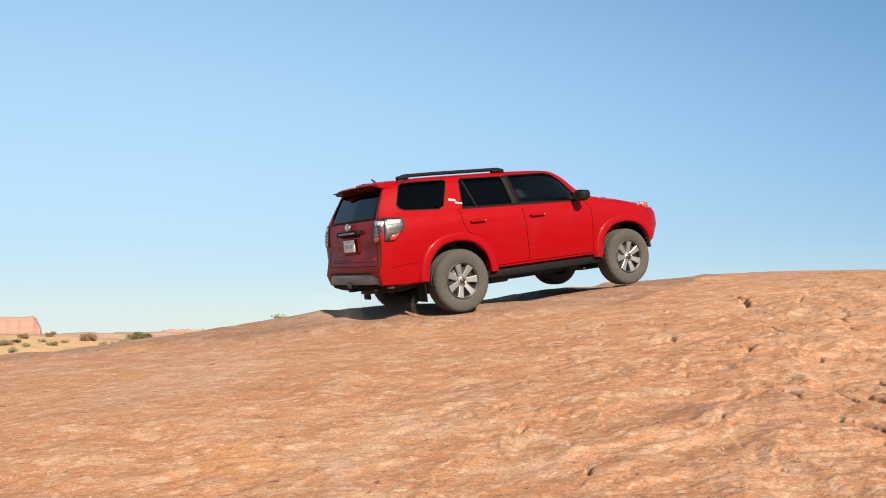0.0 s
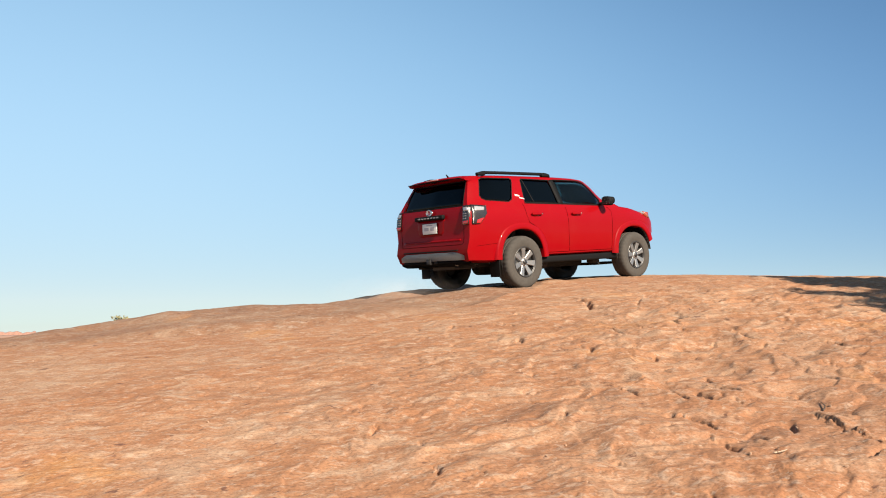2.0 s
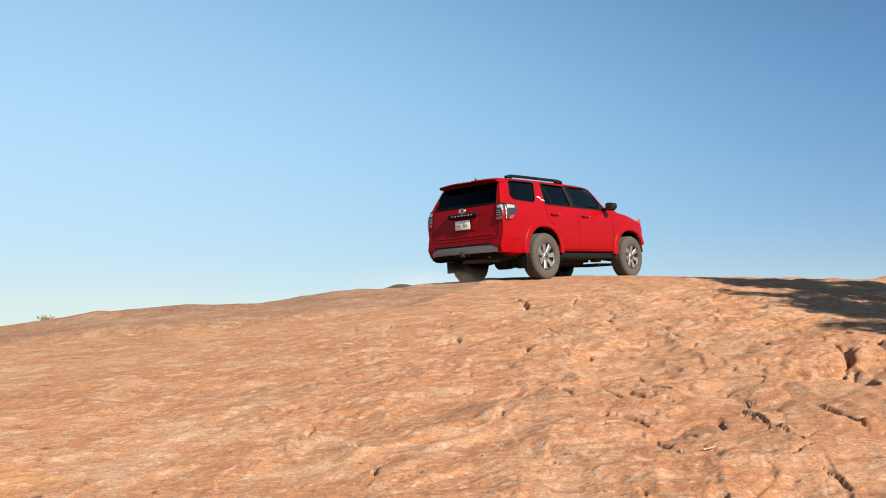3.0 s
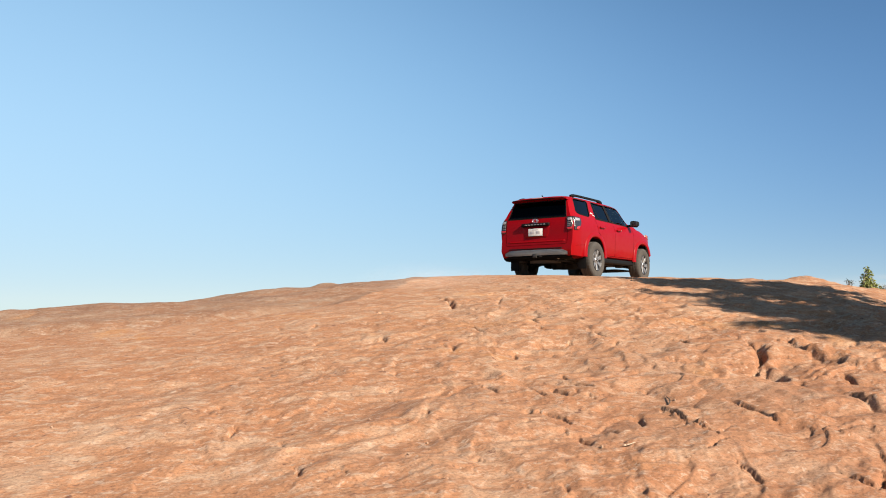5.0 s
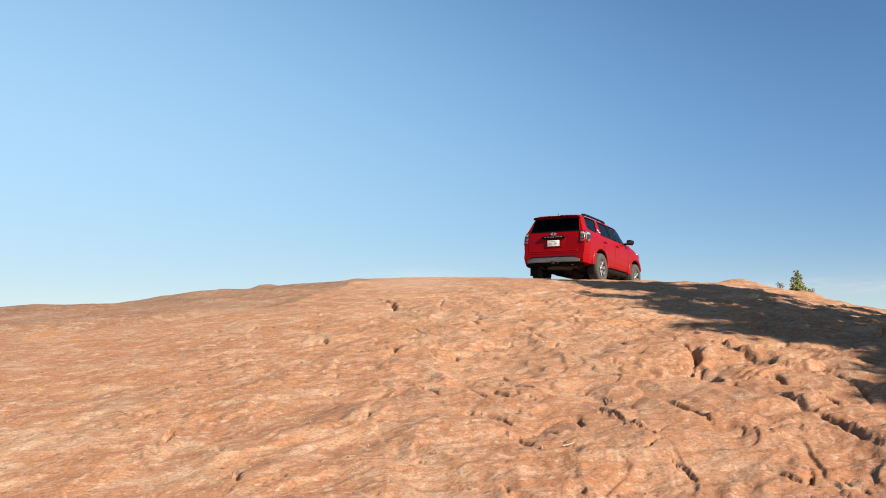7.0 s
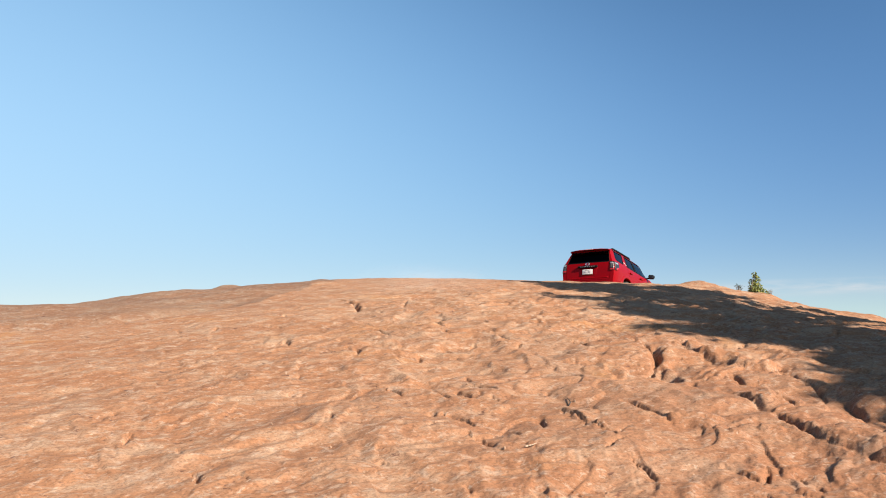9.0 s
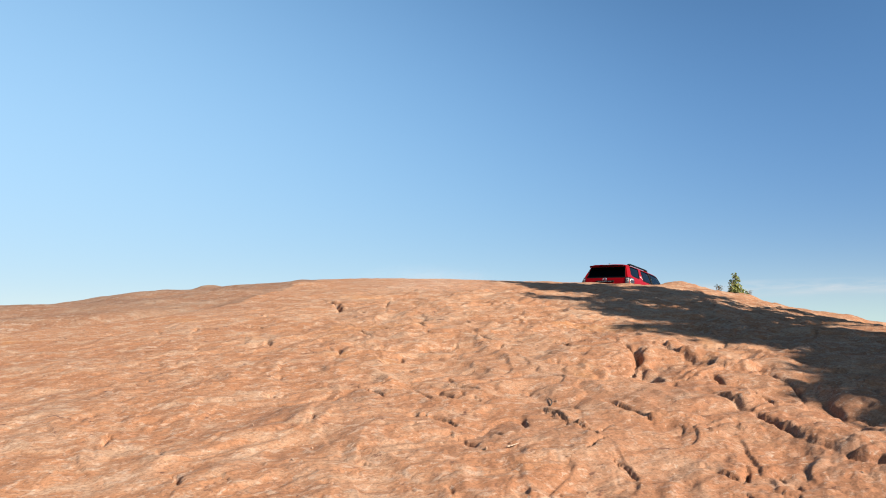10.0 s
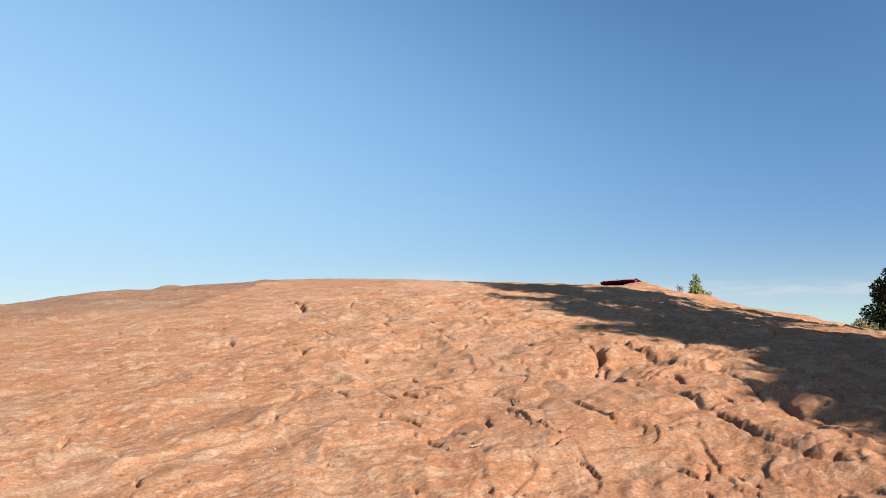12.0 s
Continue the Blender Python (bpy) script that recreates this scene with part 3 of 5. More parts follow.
for k, (a, d, wide, tall, leaf, what) in enumerate((
        (-19.7, 128, 4.4, 2.5, OLIVE, "round dark green bush on the sandy rise"),
        (-20.6, 122, 2.2, 1.3, SAGE, "pale green bush on the sandy rise"),
        (-21.4, 117, 3.2, 1.4, SAGE, "broad pale green bush on the sandy rise"),
        (-22.7, 121, 2.8, 1.7, DRY, "large brown dry bush on the sandy rise"),
        (-27.4, 117, 2.2, 1.2, SAGE, "grey-green bush on the sandy rise"),
        (-27.0, 111, 1.8, 1.0, SAGE, "grey-green bush on the sandy rise"),
        (-26.4, 123, 1.8, 1.2, DRY, "brown dry bush on the sandy rise"),
        (-24.9, 125, 1.7, 1.1, DRY, "brown dry bush on the sandy rise"),
        (-25.9, 105, 1.1, 1.0, JUNIPER, "small dark bush on the sandy rise"),
        (-24.8, 115, 1.6, 1.0, SAGE, "grey-green bush on the sandy rise"),
        (-24.1, 118, 1.3, 0.9, SAGE, "grey-green bush on the sandy rise"),
        (-23.2, 111, 1.1, 0.9, SAGE, "grey-green bush on the sandy rise"),
        (-27.8, 104, 2.2, 1.4, DRY, "brown dry bush on the sandy rise"),
        (-26.2, 114, 1.2, 0.8, SAGE, "grey-green bush on the sandy rise"),
        (-25.4, 119, 1.3, 0.8, SAGE, "grey-green bush on the sandy rise"),
        (-18.1, 135, 2.0, 1.3, DRY, "brown dry bush on the sandy rise"),
        (-26.8, 119, 1.2, 0.8, JUNIPER, "small dark bush on the sandy rise"))):
    x, y = spot(a, d)
    shrub(x, y, 0.85 * wide, 0.75 * tall, leaf, what, 30 + k)


# ---- far mesas ----
def cliff():
    k = Nodes("far_red_cliff")
    v = k.noise(k.place((0.004, 0.004, 0.05)), 3.0, 6, 0.65)
    # a mild pinkish haze of distance is mixed into these base colours
    return k.done(k.ramp(v, (0.3, (0.26, 0.145, 0.115)), (0.55, (0.30, 0.17, 0.135)), (0.75, (0.335, 0.205, 0.16))), 0.95, 0, k.bump(v, 0.5, 6.0))


CLIFF = cliff()
# the mauve is distance haze put into the ridge's base colour
RIDGE = Nodes("far_hazed_ridge")
RIDGE = RIDGE.done(RIDGE.ramp(RIDGE.noise(RIDGE.place((0.004, 0.004, 0.03)), 3.0, 6, 0.65), (0.35, (0.17, 0.11, 0.092)), (0.65, (0.23, 0.145, 0.115))), 0.95)


def mesa(a0, a1, d, foot, crest, label, seed, stone=None):
    """A long table of rock between two bearings."""
    rng = np.random.default_rng(seed)
    bm = bmesh.new()
    rows = []
    n = 70
    for i in range(n + 1):
        f = i / n
        a = radians(a0 + (a1 - a0) * f)
        end = min(1.0, f / 0.06, (1 - f) / 0.035)
        wob = float(lattice(np.array([f * 9.0]), np.array([seed * 3.7]), seed)[0])
        fine = float(lattice(np.array([f * 31.0]), np.array([seed * 1.7]), seed + 5)[0])
        top = foot + (crest - foot) * (end ** 0.6) * (0.88 + 0.13 * wob + 0.02 * fine)
        row = []
        for out, h in ((0.0, 0.0), (0.35, 0.34), (0.45, 0.42), (0.50, 0.86), (0.56, 0.97), (0.8, 1.0), (1.4, 1.0), (1.6, 0.0)):
            r = d + (out - 0.5) * (crest - foot) * 2.6 + 0.12 * (crest - foot) * fine
            row.append(bm.verts.new((r * math.sin(a), r * math.cos(a), foot - 4 + (top - foot + 4) * h)))
        rows.append(row)
    for p, q in zip(rows, rows[1:]):
        for i in range(7):
            bm.faces.new((p[i], p[i + 1], q[i + 1], q[i]))
    bm.faces.new(rows[0]), bm.faces.new(rows[-1])
    tagged(sharp(part("mesa", bm, stone or CLIFF), 30), label, "mesa", "far mesas", "structure")


mesa(-40, -25.3, 2500, -38, 37, "far red sandstone mesa with steep cliffs", 3)
mesa(-18.6, -15.7, 2700, -40, -9, "small far red sandstone mesa", 4)
mesa(-31, -14.5, 2100, -34, -13, "long low far ridge, mauve with haze", 5, RIDGE)
mesa(-22, -8.0, 3200, -46, -20, "long low far ridge, mauve with haze", 6, RIDGE)


# ---- clouds ----
def cloud_white():
    k = Nodes("cloud_white")
    out = k.t.nodes["Material Output"]
    clear, mixed = k.n("BsdfTransparent"), k.n("MixShader")
    puff = k.ramp(k.noise(k.place((0.0016, 0.0016, 0.010)), 2.0, 5, 0.6), (0.38, 0.0), (0.64, 0.7))
    height = k.n("SeparateXYZ")
    k.link(k.place((1, 1, 1)), height.inputs[0])
    band = k.n("MapRange")
    for key, value in ((1, 105.0), (2, 150.0), (3, 0.0), (4, 1.0)):
        band.inputs[key].default_value = value
    k.link(height.outputs[2], band.inputs[0])
    fade = k.n("MapRange")
    for key, value in ((1, 160.0), (2, 198.0), (3, 1.0), (4, 0.0)):
        fade.inputs[key].default_value = value
    k.link(height.outputs[2], fade.inputs[0])
    v = k.mix(1.0, k.mix(1.0, puff, band.outputs[0], "MULTIPLY"), fade.outputs[0], "MULTIPLY")
    # the cloud's sunlit white is given off by the sheet itself
    glow = k.n("Emission", Strength=0.40)
    glow.inputs[0].default_value = (0.86, 0.90, 0.95, 1)
    k.link(v, mixed.inputs[0]).link(clear.outputs[0], mixed.inputs[1]).link(glow.outputs[0], mixed.inputs[2])
    k.link(mixed.outputs[0], out.inputs[0])
    return k.m


bm = bmesh.new()
rows = []
for i in range(61):
    a = radians(43 + 24 * i / 60)
    drift = 20 * i / 60
    rows.append([bm.verts.new((4300 * math.sin(a), 4300 * math.cos(a), 100 + drift + 95 * j / 8)) for j in range(9)])
for p, q in zip(rows, rows[1:]):
    for j in range(8):
        bm.faces.new((p[j], p[j + 1], q[j + 1], q[j]))
tagged(part("cloud_bank", bm, cloud_white()), "thin white band of cloud low over the horizon", "cloud", kind="stuff").visible_shadow = False


# ---- loose bits on the rock ----
def stone_bits():
    rng = np.random.default_rng(21)
    bm = bmesh.new()
    n = 220
    d, a = 3.2 + 7.5 * rng.random(n) ** 1.3, np.radians(rng.uniform(-28, 58, n))
    x, y = d * np.sin(a), d * np.cos(a)
    z = dome(x, y) + relief(x, y)
    for k in range(n):
        r = 0.003 + 0.007 * rng.random() ** 3
        m = Matrix.LocRotScale((x[k], y[k], z[k] + 0.3 * r), Euler(rng.uniform(0, 6, 3)), (r * 1.5, r, r * 0.7))
        bmesh.ops.create_icosphere(bm, subdivisions=1, radius=1, matrix=m)
    tagged(part("pebbles", bm, Nodes("pale_pebble").done((0.29, 0.185, 0.125), 0.9), smooth=False), "scattered pale pebbles on the rock", "pebbles", kind="stuff")


stone_bits()


def twig(x, y, long, turn, label, colour):
    bm = bmesh.new()
    c, s = math.cos(radians(turn)) * long / 2, math.sin(radians(turn)) * long / 2
    a, b = (x - c, y - s, high(x - c, y - s) + 0.006), (x + c, y + s, high(x + c, y + s) + 0.006)
    branch(bm, a, b, 0.005, 0.0025, np.random.default_rng(3), 0.04, 5)
    tagged(part("twig", bm, Nodes("twig_" + label.split()[0]).done(colour, 0.9)), label, "twig", "twigs")


twig(3.22, 4.81, 0.14, 60, "dark dry twig lying on the rock", (0.05, 0.04, 0.035))
twig(2.42, 3.98, 0.07, -10, "pale dry twig lying on the rock", (0.42, 0.31, 0.23))


# ---- materials of the car ----
def plain(name, colour, rough=0.5, metal=0.0, grain=0.0, size=60.0, **more):
    """A plain surface with a little unevenness in tone, gloss and relief."""
    k = Nodes(name)
    at = k.place(local=True)
    a, b = k.noise(at, size, 4, 0.6), k.noise(at, size / 14, 3, 0.6)
    v = k.mix(0.5, a, b)
    tone = k.ramp(v, (0.3, 1 - 1.2 * grain), (0.7, 1.0 + 0.4 * grain))
    c = k.mix(1.0, colour, tone, "MULTIPLY")
    r = k.ramp(v, (0.3, min(1.0, rough * 1.25 + 0.02)), (0.7, rough * 0.85))
    n = k.bump(a, 0.25, 0.002 * max(grain, 0.02) * 4)
    return k.done(c, r, metal, n if grain > 0.05 else None, **more)


def paint():
    k = Nodes("red_paint")
    at = k.place(local=True)
    dust = k.ramp(k.noise(at, 3.0, 6, 0.65), (0.5, 0.0), (0.85, 0.04))
    c = k.mix(dust, (0.212, 0.001, 0.0035), (0.23, 0.08, 0.05))
    r = k.ramp(k.noise(at, 8.0, 5, 0.6), (0.3, 0.36), (0.7, 0.46))
    return k.done(c, r, 0.0, None, Coat_Weight=0.22, Coat_IOR=1.4, Coat_Roughness=0.05, Specular_IOR_Level=0.06)


def pane_glass(name, tint):
    k = Nodes(name)
    out = k.t.nodes["Material Output"]
    clear, shine, mixed, fres = k.n("BsdfTransparent"), k.n("BsdfGlossy"), k.n("MixShader"), k.n("Fresnel", IOR=1.24)
    clear.inputs[0].default_value = (*tint, 1)
    shine.inputs[0].default_value = (1, 1, 1, 1)
    shine.inputs["Roughness"].default_value = 0.03
    k.link(fres.outputs[0], mixed.inputs[0]).link(clear.outputs[0], mixed.inputs[1]).link(shine.outputs[0], mixed.inputs[2])
    k.link(mixed.outputs[0], out.inputs[0])
    return k.m


RED = paint()
BLACK = plain("black_trim", (0.006, 0.006, 0.0065), 0.6, grain=0.2, Specular_IOR_Level=0.12)
DARK = plain("underbody_black", (0.012, 0.011, 0.011), 0.8, grain=0.5, size=18)
GAP = plain("panel_gap", (0.03, 0.002, 0.002), 0.95, Specular_IOR_Level=0.0)
SILVER = plain("silver_bumper_paint", (0.33, 0.33, 0.335), 0.38, 0.55, grain=0.12)
CHROME = plain("chrome", (0.75, 0.75, 0.76), 0.12, 1.0)
ALLOY = plain("machined_alloy", (0.33, 0.325, 0.325), 0.42, 0.85, grain=0.15)
GUNMETAL = plain("dark_wheel_paint", (0.045, 0.044, 0.046), 0.4, 0.5, grain=0.2)
RUBBER = plain("dusty_rubber", (0.053, 0.047, 0.042), 0.92, grain=0.3, size=25)
LENS = plain("smoked_lamp_lens", (0.022, 0.018, 0.02), 0.25, 0.0, grain=0.3, size=30, Coat_Weight=0.3)
LENS_CLEAR = plain("clear_lamp_band", (0.38, 0.38, 0.40), 0.12, 0.3, grain=0.25, size=40, Coat_Weight=1.0)
LENS_RIB = plain("grey_lamp_rib", (0.20, 0.19, 0.20), 0.2, 0.3, Coat_Weight=0.5)
LENS_RED = plain("red_lamp_lens", (0.42, 0.012, 0.015), 0.10, Coat_Weight=1.0)
LENS_AMBER = plain("amber_lamp_lens", (0.30, 0.06, 0.03), 0.2, Coat_Weight=1.0)
WHITE = plain("plate_white", (0.70, 0.69, 0.67), 0.5, grain=0.06)
INK = plain("plate_ink", (0.42, 0.40, 0.42), 0.6)
CLOTH = plain("seat_cloth", (0.03, 0.03, 0.032), 0.95, grain=0.3)
PRIVACY = pane_glass("privacy_glass", (0.015, 0.018, 0.02))
TINTED = pane_glass("green_tinted_glass", (0.36, 0.52, 0.50))


# ---- the car: x forward from the rear axle, y to its left, z up from the tyres' soles ----
def curve_through(keys, x):
    """Smooth value at x through the pairs of keys."""
    xs, ys = np.array([k[0] for k in keys], float), np.array([k[1] for k in keys], float)
    if x <= xs[0]:
        return ys[0]
    if x >= xs[-1]:
        return ys[-1]
    i = int(np.searchsorted(xs, x)) - 1
    i = max(i, 0)
    h = xs[i + 1] - xs[i]
    d = (ys[i + 1] - ys[i]) / h
    before = (ys[i] - ys[i - 1]) / (xs[i] - xs[i - 1]) if i else d
    after = (ys[i + 2] - ys[i + 1]) / (xs[i + 2] - xs[i + 1]) if i + 2 < len(xs) else d
    m0 = 0 if before * d <= 0 else 2 * before * d / (before + d)
    m1 = 0 if after * d <= 0 else 2 * after * d / (after + d)
    t = (x - xs[i]) / h
    return ((2 * t ** 3 - 3 * t * t + 1) * ys[i] + (t ** 3 - 2 * t * t + t) * h * m0
            + (-2 * t ** 3 + 3 * t * t) * ys[i + 1] + (t ** 3 - t * t) * h * m1)


TOP = ((-1.1, 1.725), (-0.75, 1.735), (-0.5, 1.752), (0.1, 1.758), (0.9, 1.758), (1.45, 1.748), (1.74, 1.728), (1.90, 1.665),
       (2.18, 1.465), (2.38, 1.315), (2.52, 1.268), (2.8, 1.24), (3.1, 1.205), (3.3, 1.165), (3.5, 1.08), (3.66, 0.98))
REAR = ((0.40, -0.90), (0.46, -1.04), (0.60, -1.085), (0.68, -1.085), (0.72, -1.035), (1.05, -1.035), (1.24, -1.01), (1.30, -0.99),
        (1.64, -0.825), (1.70, -0.795), (1.76, -0.74))
FRONT = ((0.40, 3.26), (0.50, 3.44), (0.62, 3.58), (0.85, 3.66), (1.0, 3.62), (1.10, 3.52), (1.18, 3.34), (1.3, 3.2))


def section(x):
    """Half of the body's cross-section at x: (y, z) from the floor to the middle of the top."""
    top = curve_through(TOP, x)
    cabin = max(0.0, min(1.0, (top - 1.27) / 0.2))
    cabin = cabin * cabin * (3 - 2 * cabin)
    plan = curve_through(((-1.1, 0.93), (-0.98, 0.965), (-0.75, 0.995), (-0.2, 1), (2.6, 1), (3.1, 0.97), (3.35, 0.925), (3.55, 0.83), (3.66, 0.72)), x)
    sill = curve_through(((-1.1, 0.44), (-0.5, 0.42), (0.4, 0.47), (2.3, 0.47), (3.0, 0.44), (3.66, 0.46)), x)
    belt = min(1.285, top - 0.03)
    low = [(0.0, sill), (0.60, sill), (0.80, sill + 0.004), (0.858, sill + 0.03), (0.880, 0.60), (0.893, 0.80), (0.905, 0.97), (0.905, 1.06),
           (0.888, min(1.17, top - 0.10)), (0.862, min(1.245, top - 0.05)), (0.838, belt)]
    up = []
    for f in (0.12, 0.35, 0.6, 0.82):
        up.append((0.832 - 0.165 * f, belt + (top - 0.055 - belt) * f))
    up += [(0.655, top - 0.052), (0.625, top - 0.028), (0.57, top - 0.014), (0.42, top - 0.002), (0.2, top + 0.006), (0.0, top + 0.008)]
    flat_top = []
    for f in (0.12, 0.35, 0.6, 0.82):
        flat_top.append((0.838 - 0.10 * f, belt + 0.026 * f))
    flat_top += [(0.725, top - 0.002), (0.66, top + 0.008), (0.57, top + 0.012), (0.42, top + 0.006), (0.2, top + 0.010), (0.0, top + 0.014)]
    high = [(a[0] * cabin + b[0] * (1 - cabin), a[1] * cabin + b[1] * (1 - cabin)) for a, b in zip(up, flat_top)]
    return [(y * plan, z) for y, z in low + high]


def body_shell():
    bm = bmesh.new()
    xs = np.concatenate([np.linspace(-1.1, -0.6, 12), np.linspace(-0.5, 1.3, 16), np.linspace(1.4, 2.6, 22), np.linspace(2.7, 3.66, 18)])
    rings = []
    for x in xs:
        ring = []
        half = section(x)
        for y, z in half + [(-y, z) for y, z in reversed(half[1:-1])]:
            X = x
            if x < -0.3:
                r = curve_through(REAR, z)
                X = r + (x + 1.1) * (-0.3 - r) / 0.8
            if x > 2.75:
                f = curve_through(FRONT, z)
                X = 2.75 + (x - 2.75) * (f - 2.75) / 0.91
            ring.append(bm.verts.new((X, -y, z)))
        rings.append(ring)
    n = len(rings[0])
    for a, b in zip(rings, rings[1:]):
        for i in range(n):
            bm.faces.new((a[i], a[(i + 1) % n], b[(i + 1) % n], b[i]))
    half = n // 2
    for ring, out in ((rings[0], -0.02), (rings[-1], 0.03)):
        mids = [ring[0]]
        for i in range(1, half):
            p, q = ring[i].co, ring[n - i].co
            mids.append(bm.verts.new(((p.x + q.x) / 2 + out, 0, p.z)))
        mids.append(ring[half])
        for i in range(half):
            for left, right in ((ring[i], ring[i + 1]), (ring[(n - i) % n], ring[n - i - 1])):
                vs = []
                for v in (left, right, mids[i + 1], mids[i]):
                    if v not in vs:
                        vs.append(v)
                if len(vs) > 2:
                    bm.faces.new(vs)
    bmesh.ops.recalc_face_normals(bm, faces=bm.faces[:])
    return bm


SHELL = body_shell()
from mathutils.bvhtree import BVHTree
SKIN = BVHTree.FromBMesh(SHELL)


def touch(a, b, face, out=0.0):
    """The point of the body's skin that is met from the side, the rear, the front or above, moved out by some metres."""
    start, way = {"right": ((a, -3, b), (0, 1, 0)), "left": ((a, 3, b), (0, -1, 0)), "rear": ((-4, a, b), (1, 0, 0)),
                  "front": ((6, a, b), (-1, 0, 0)), "top": ((a, b, 4), (0, 0, -1))}[face]
    hit = SKIN.ray_cast(Vector(start), Vector(way))
    if hit[0] is None:
        return None
    return hit[0] - Vector(way) * out


def sheet(poly, face, out, thick, cols=14, rows=6):
    """A panel with the outline poly, laid on the body's skin."""
    bm = bmesh.new()
    xs = [p[0] for p in poly]
    lo, hi = min(xs), max(xs)
    grid = []
    for i in range(cols + 1):
        x = lo + (hi - lo) * (0.002 + 0.996 * i / cols)
        cuts = []
        for (x0, z0), (x1, z1) in zip(poly, poly[1:] + poly[:1]):
            if (x0 - x) * (x1 - x) < 0:
                cuts.append(z0 + (z1 - z0) * (x - x0) / (x1 - x0))
        if len(cuts) < 2:
            continue
        a, b = min(cuts), max(cuts)
        col = [touch(x, a + (b - a) * j / rows, face, out) for j in range(rows + 1)]
        if None not in col:
            grid.append([bm.verts.new(p) for p in col])
    faces = []
    for a, b in zip(grid, grid[1:]):
        for j in range(rows):
            faces.append(bm.faces.new((a[j], a[j + 1], b[j + 1], b[j])))
    bmesh.ops.recalc_face_normals(bm, faces=bm.faces[:])
    if thick:
        bmesh.ops.solidify(bm, geom=bm.faces[:], thickness=thick)
    return bm


def strip(line, face, width, out=0.002, thick=0.004, closed=False, step=0.04):
    """A narrow band along a line on the body's skin."""
    pts = []
    ends = list(zip(line, line[1:] + (line[:1] if closed else [])))[:len(line) if closed else len(line) - 1]
    for (x0, z0), (x1, z1) in ends:
        n = max(1, int(math.hypot(x1 - x0, z1 - z0) / step))
        pts += [(x0 + (x1 - x0) * k / n, z0 + (z1 - z0) * k / n) for k in range(n)]
    if not closed:
        pts.append(line[-1])
    bm, rails = bmesh.new(), []
    for i, p in enumerate(pts):
        a = pts[i - 1] if i or closed else p
        b = pts[(i + 1) % len(pts)] if i + 1 < len(pts) or closed else p
        dx, dz = b[0] - a[0], b[1] - a[1]
        d = math.hypot(dx, dz) or 1
        ox, oz = -dz / d * width / 2, dx / d * width / 2
        u, v = touch(p[0] + ox, p[1] + oz, face, out), touch(p[0] - ox, p[1] - oz, face, out)
        if u is not None and v is not None:
            rails.append((bm.verts.new(u), bm.verts.new(v)))
    for a, b in zip(rails, rails[1:] + (rails[:1] if closed else [])):
        bm.faces.new((a[0], a[1], b[1], b[0]))
    bmesh.ops.recalc_face_normals(bm, faces=bm.faces[:])
    bmesh.ops.solidify(bm, geom=bm.faces[:], thickness=thick)
    return bm


def grown(poly, by):
    cx, cz = sum(p[0] for p in poly) / len(poly), sum(p[1] for p in poly) / len(poly)
    out = []
    for x, z in poly:
        d = math.hypot(x - cx, z - cz)
        out.append((x + (x - cx) / d * by, z + (z - cz) / d * by))
    return out


def cut(bm_solid, *tools):
    """The solid less the tools, as a mesh."""
    me = bpy.data.meshes.new("cut")
    bm_solid.to_mesh(me)
    ob = new("cut", me)
    helpers = []
    for t in tools:
        bmesh.ops.recalc_face_normals(t, faces=t.faces[:])
        tm = bpy.data.meshes.new("tool")
        t.to_mesh(tm)
        t.free()
        to = new("tool", tm)
        helpers.append(to)
        mod = ob.modifiers.new("cut", "BOOLEAN")
        mod.operation, mod.solver, mod.object = "DIFFERENCE", "EXACT", to
    bpy.context.view_layer.update()
    made = bpy.data.meshes.new_from_object(ob.evaluated_get(bpy.context.evaluated_depsgraph_get()))
    for o in (ob, *helpers):
        bpy.data.objects.remove(o)
    return made


def prism(poly, y0, y1):
    bm = bmesh.new()
    a, b = [bm.verts.new((x, y0, z)) for x, z in poly], [bm.verts.new((x, y1, z)) for x, z in poly]
    bm.faces.new(a), bm.faces.new(b)
    for i in range(len(a)):
        j = (i + 1) % len(a)
        bm.faces.new((a[i], a[j], b[j], b[i]))
    bmesh.ops.recalc_face_normals(bm, faces=bm.faces[:])
    return bm


QUARTER = [(-0.735, 1.415), (-0.715, 1.372), (-0.65, 1.345), (-0.18, 1.322), (-0.095, 1.36), (0.045, 1.67), (0.015, 1.69), (-0.575, 1.69), (-0.63, 1.66)]
REAR_DOOR = [(0.17, 1.315), (0.945, 1.297), (0.90, 1.68), (0.275, 1.69), (0.235, 1.66)]
FRONT_DOOR = [(1.055, 1.295), (1.97, 1.273), (2.03, 1.36), (1.90, 1.53), (1.75, 1.652), (1.63, 1.685), (1.005, 1.69)]
TAIL = [(-0.69, 1.27), (0.69, 1.27), (0.595, 1.645), (-0.595, 1.645)]
SCREEN = [(2.33, -0.70), (2.33, 0.70), (1.79, 0.575), (1.79, -0.575)]

car = new("suv")
tagged(car, "dusty red four-door SUV with black roof rails on bare rock", "car")


def arch_tool(x):
    poly = [(x + 0.475 * math.cos(a) * (1.0 if math.sin(a) > 0 else 1.02), 0.43 + 0.485 * math.sin(a)) for a in np.linspace(-0.6, math.pi + 0.6, 36)]
    return poly


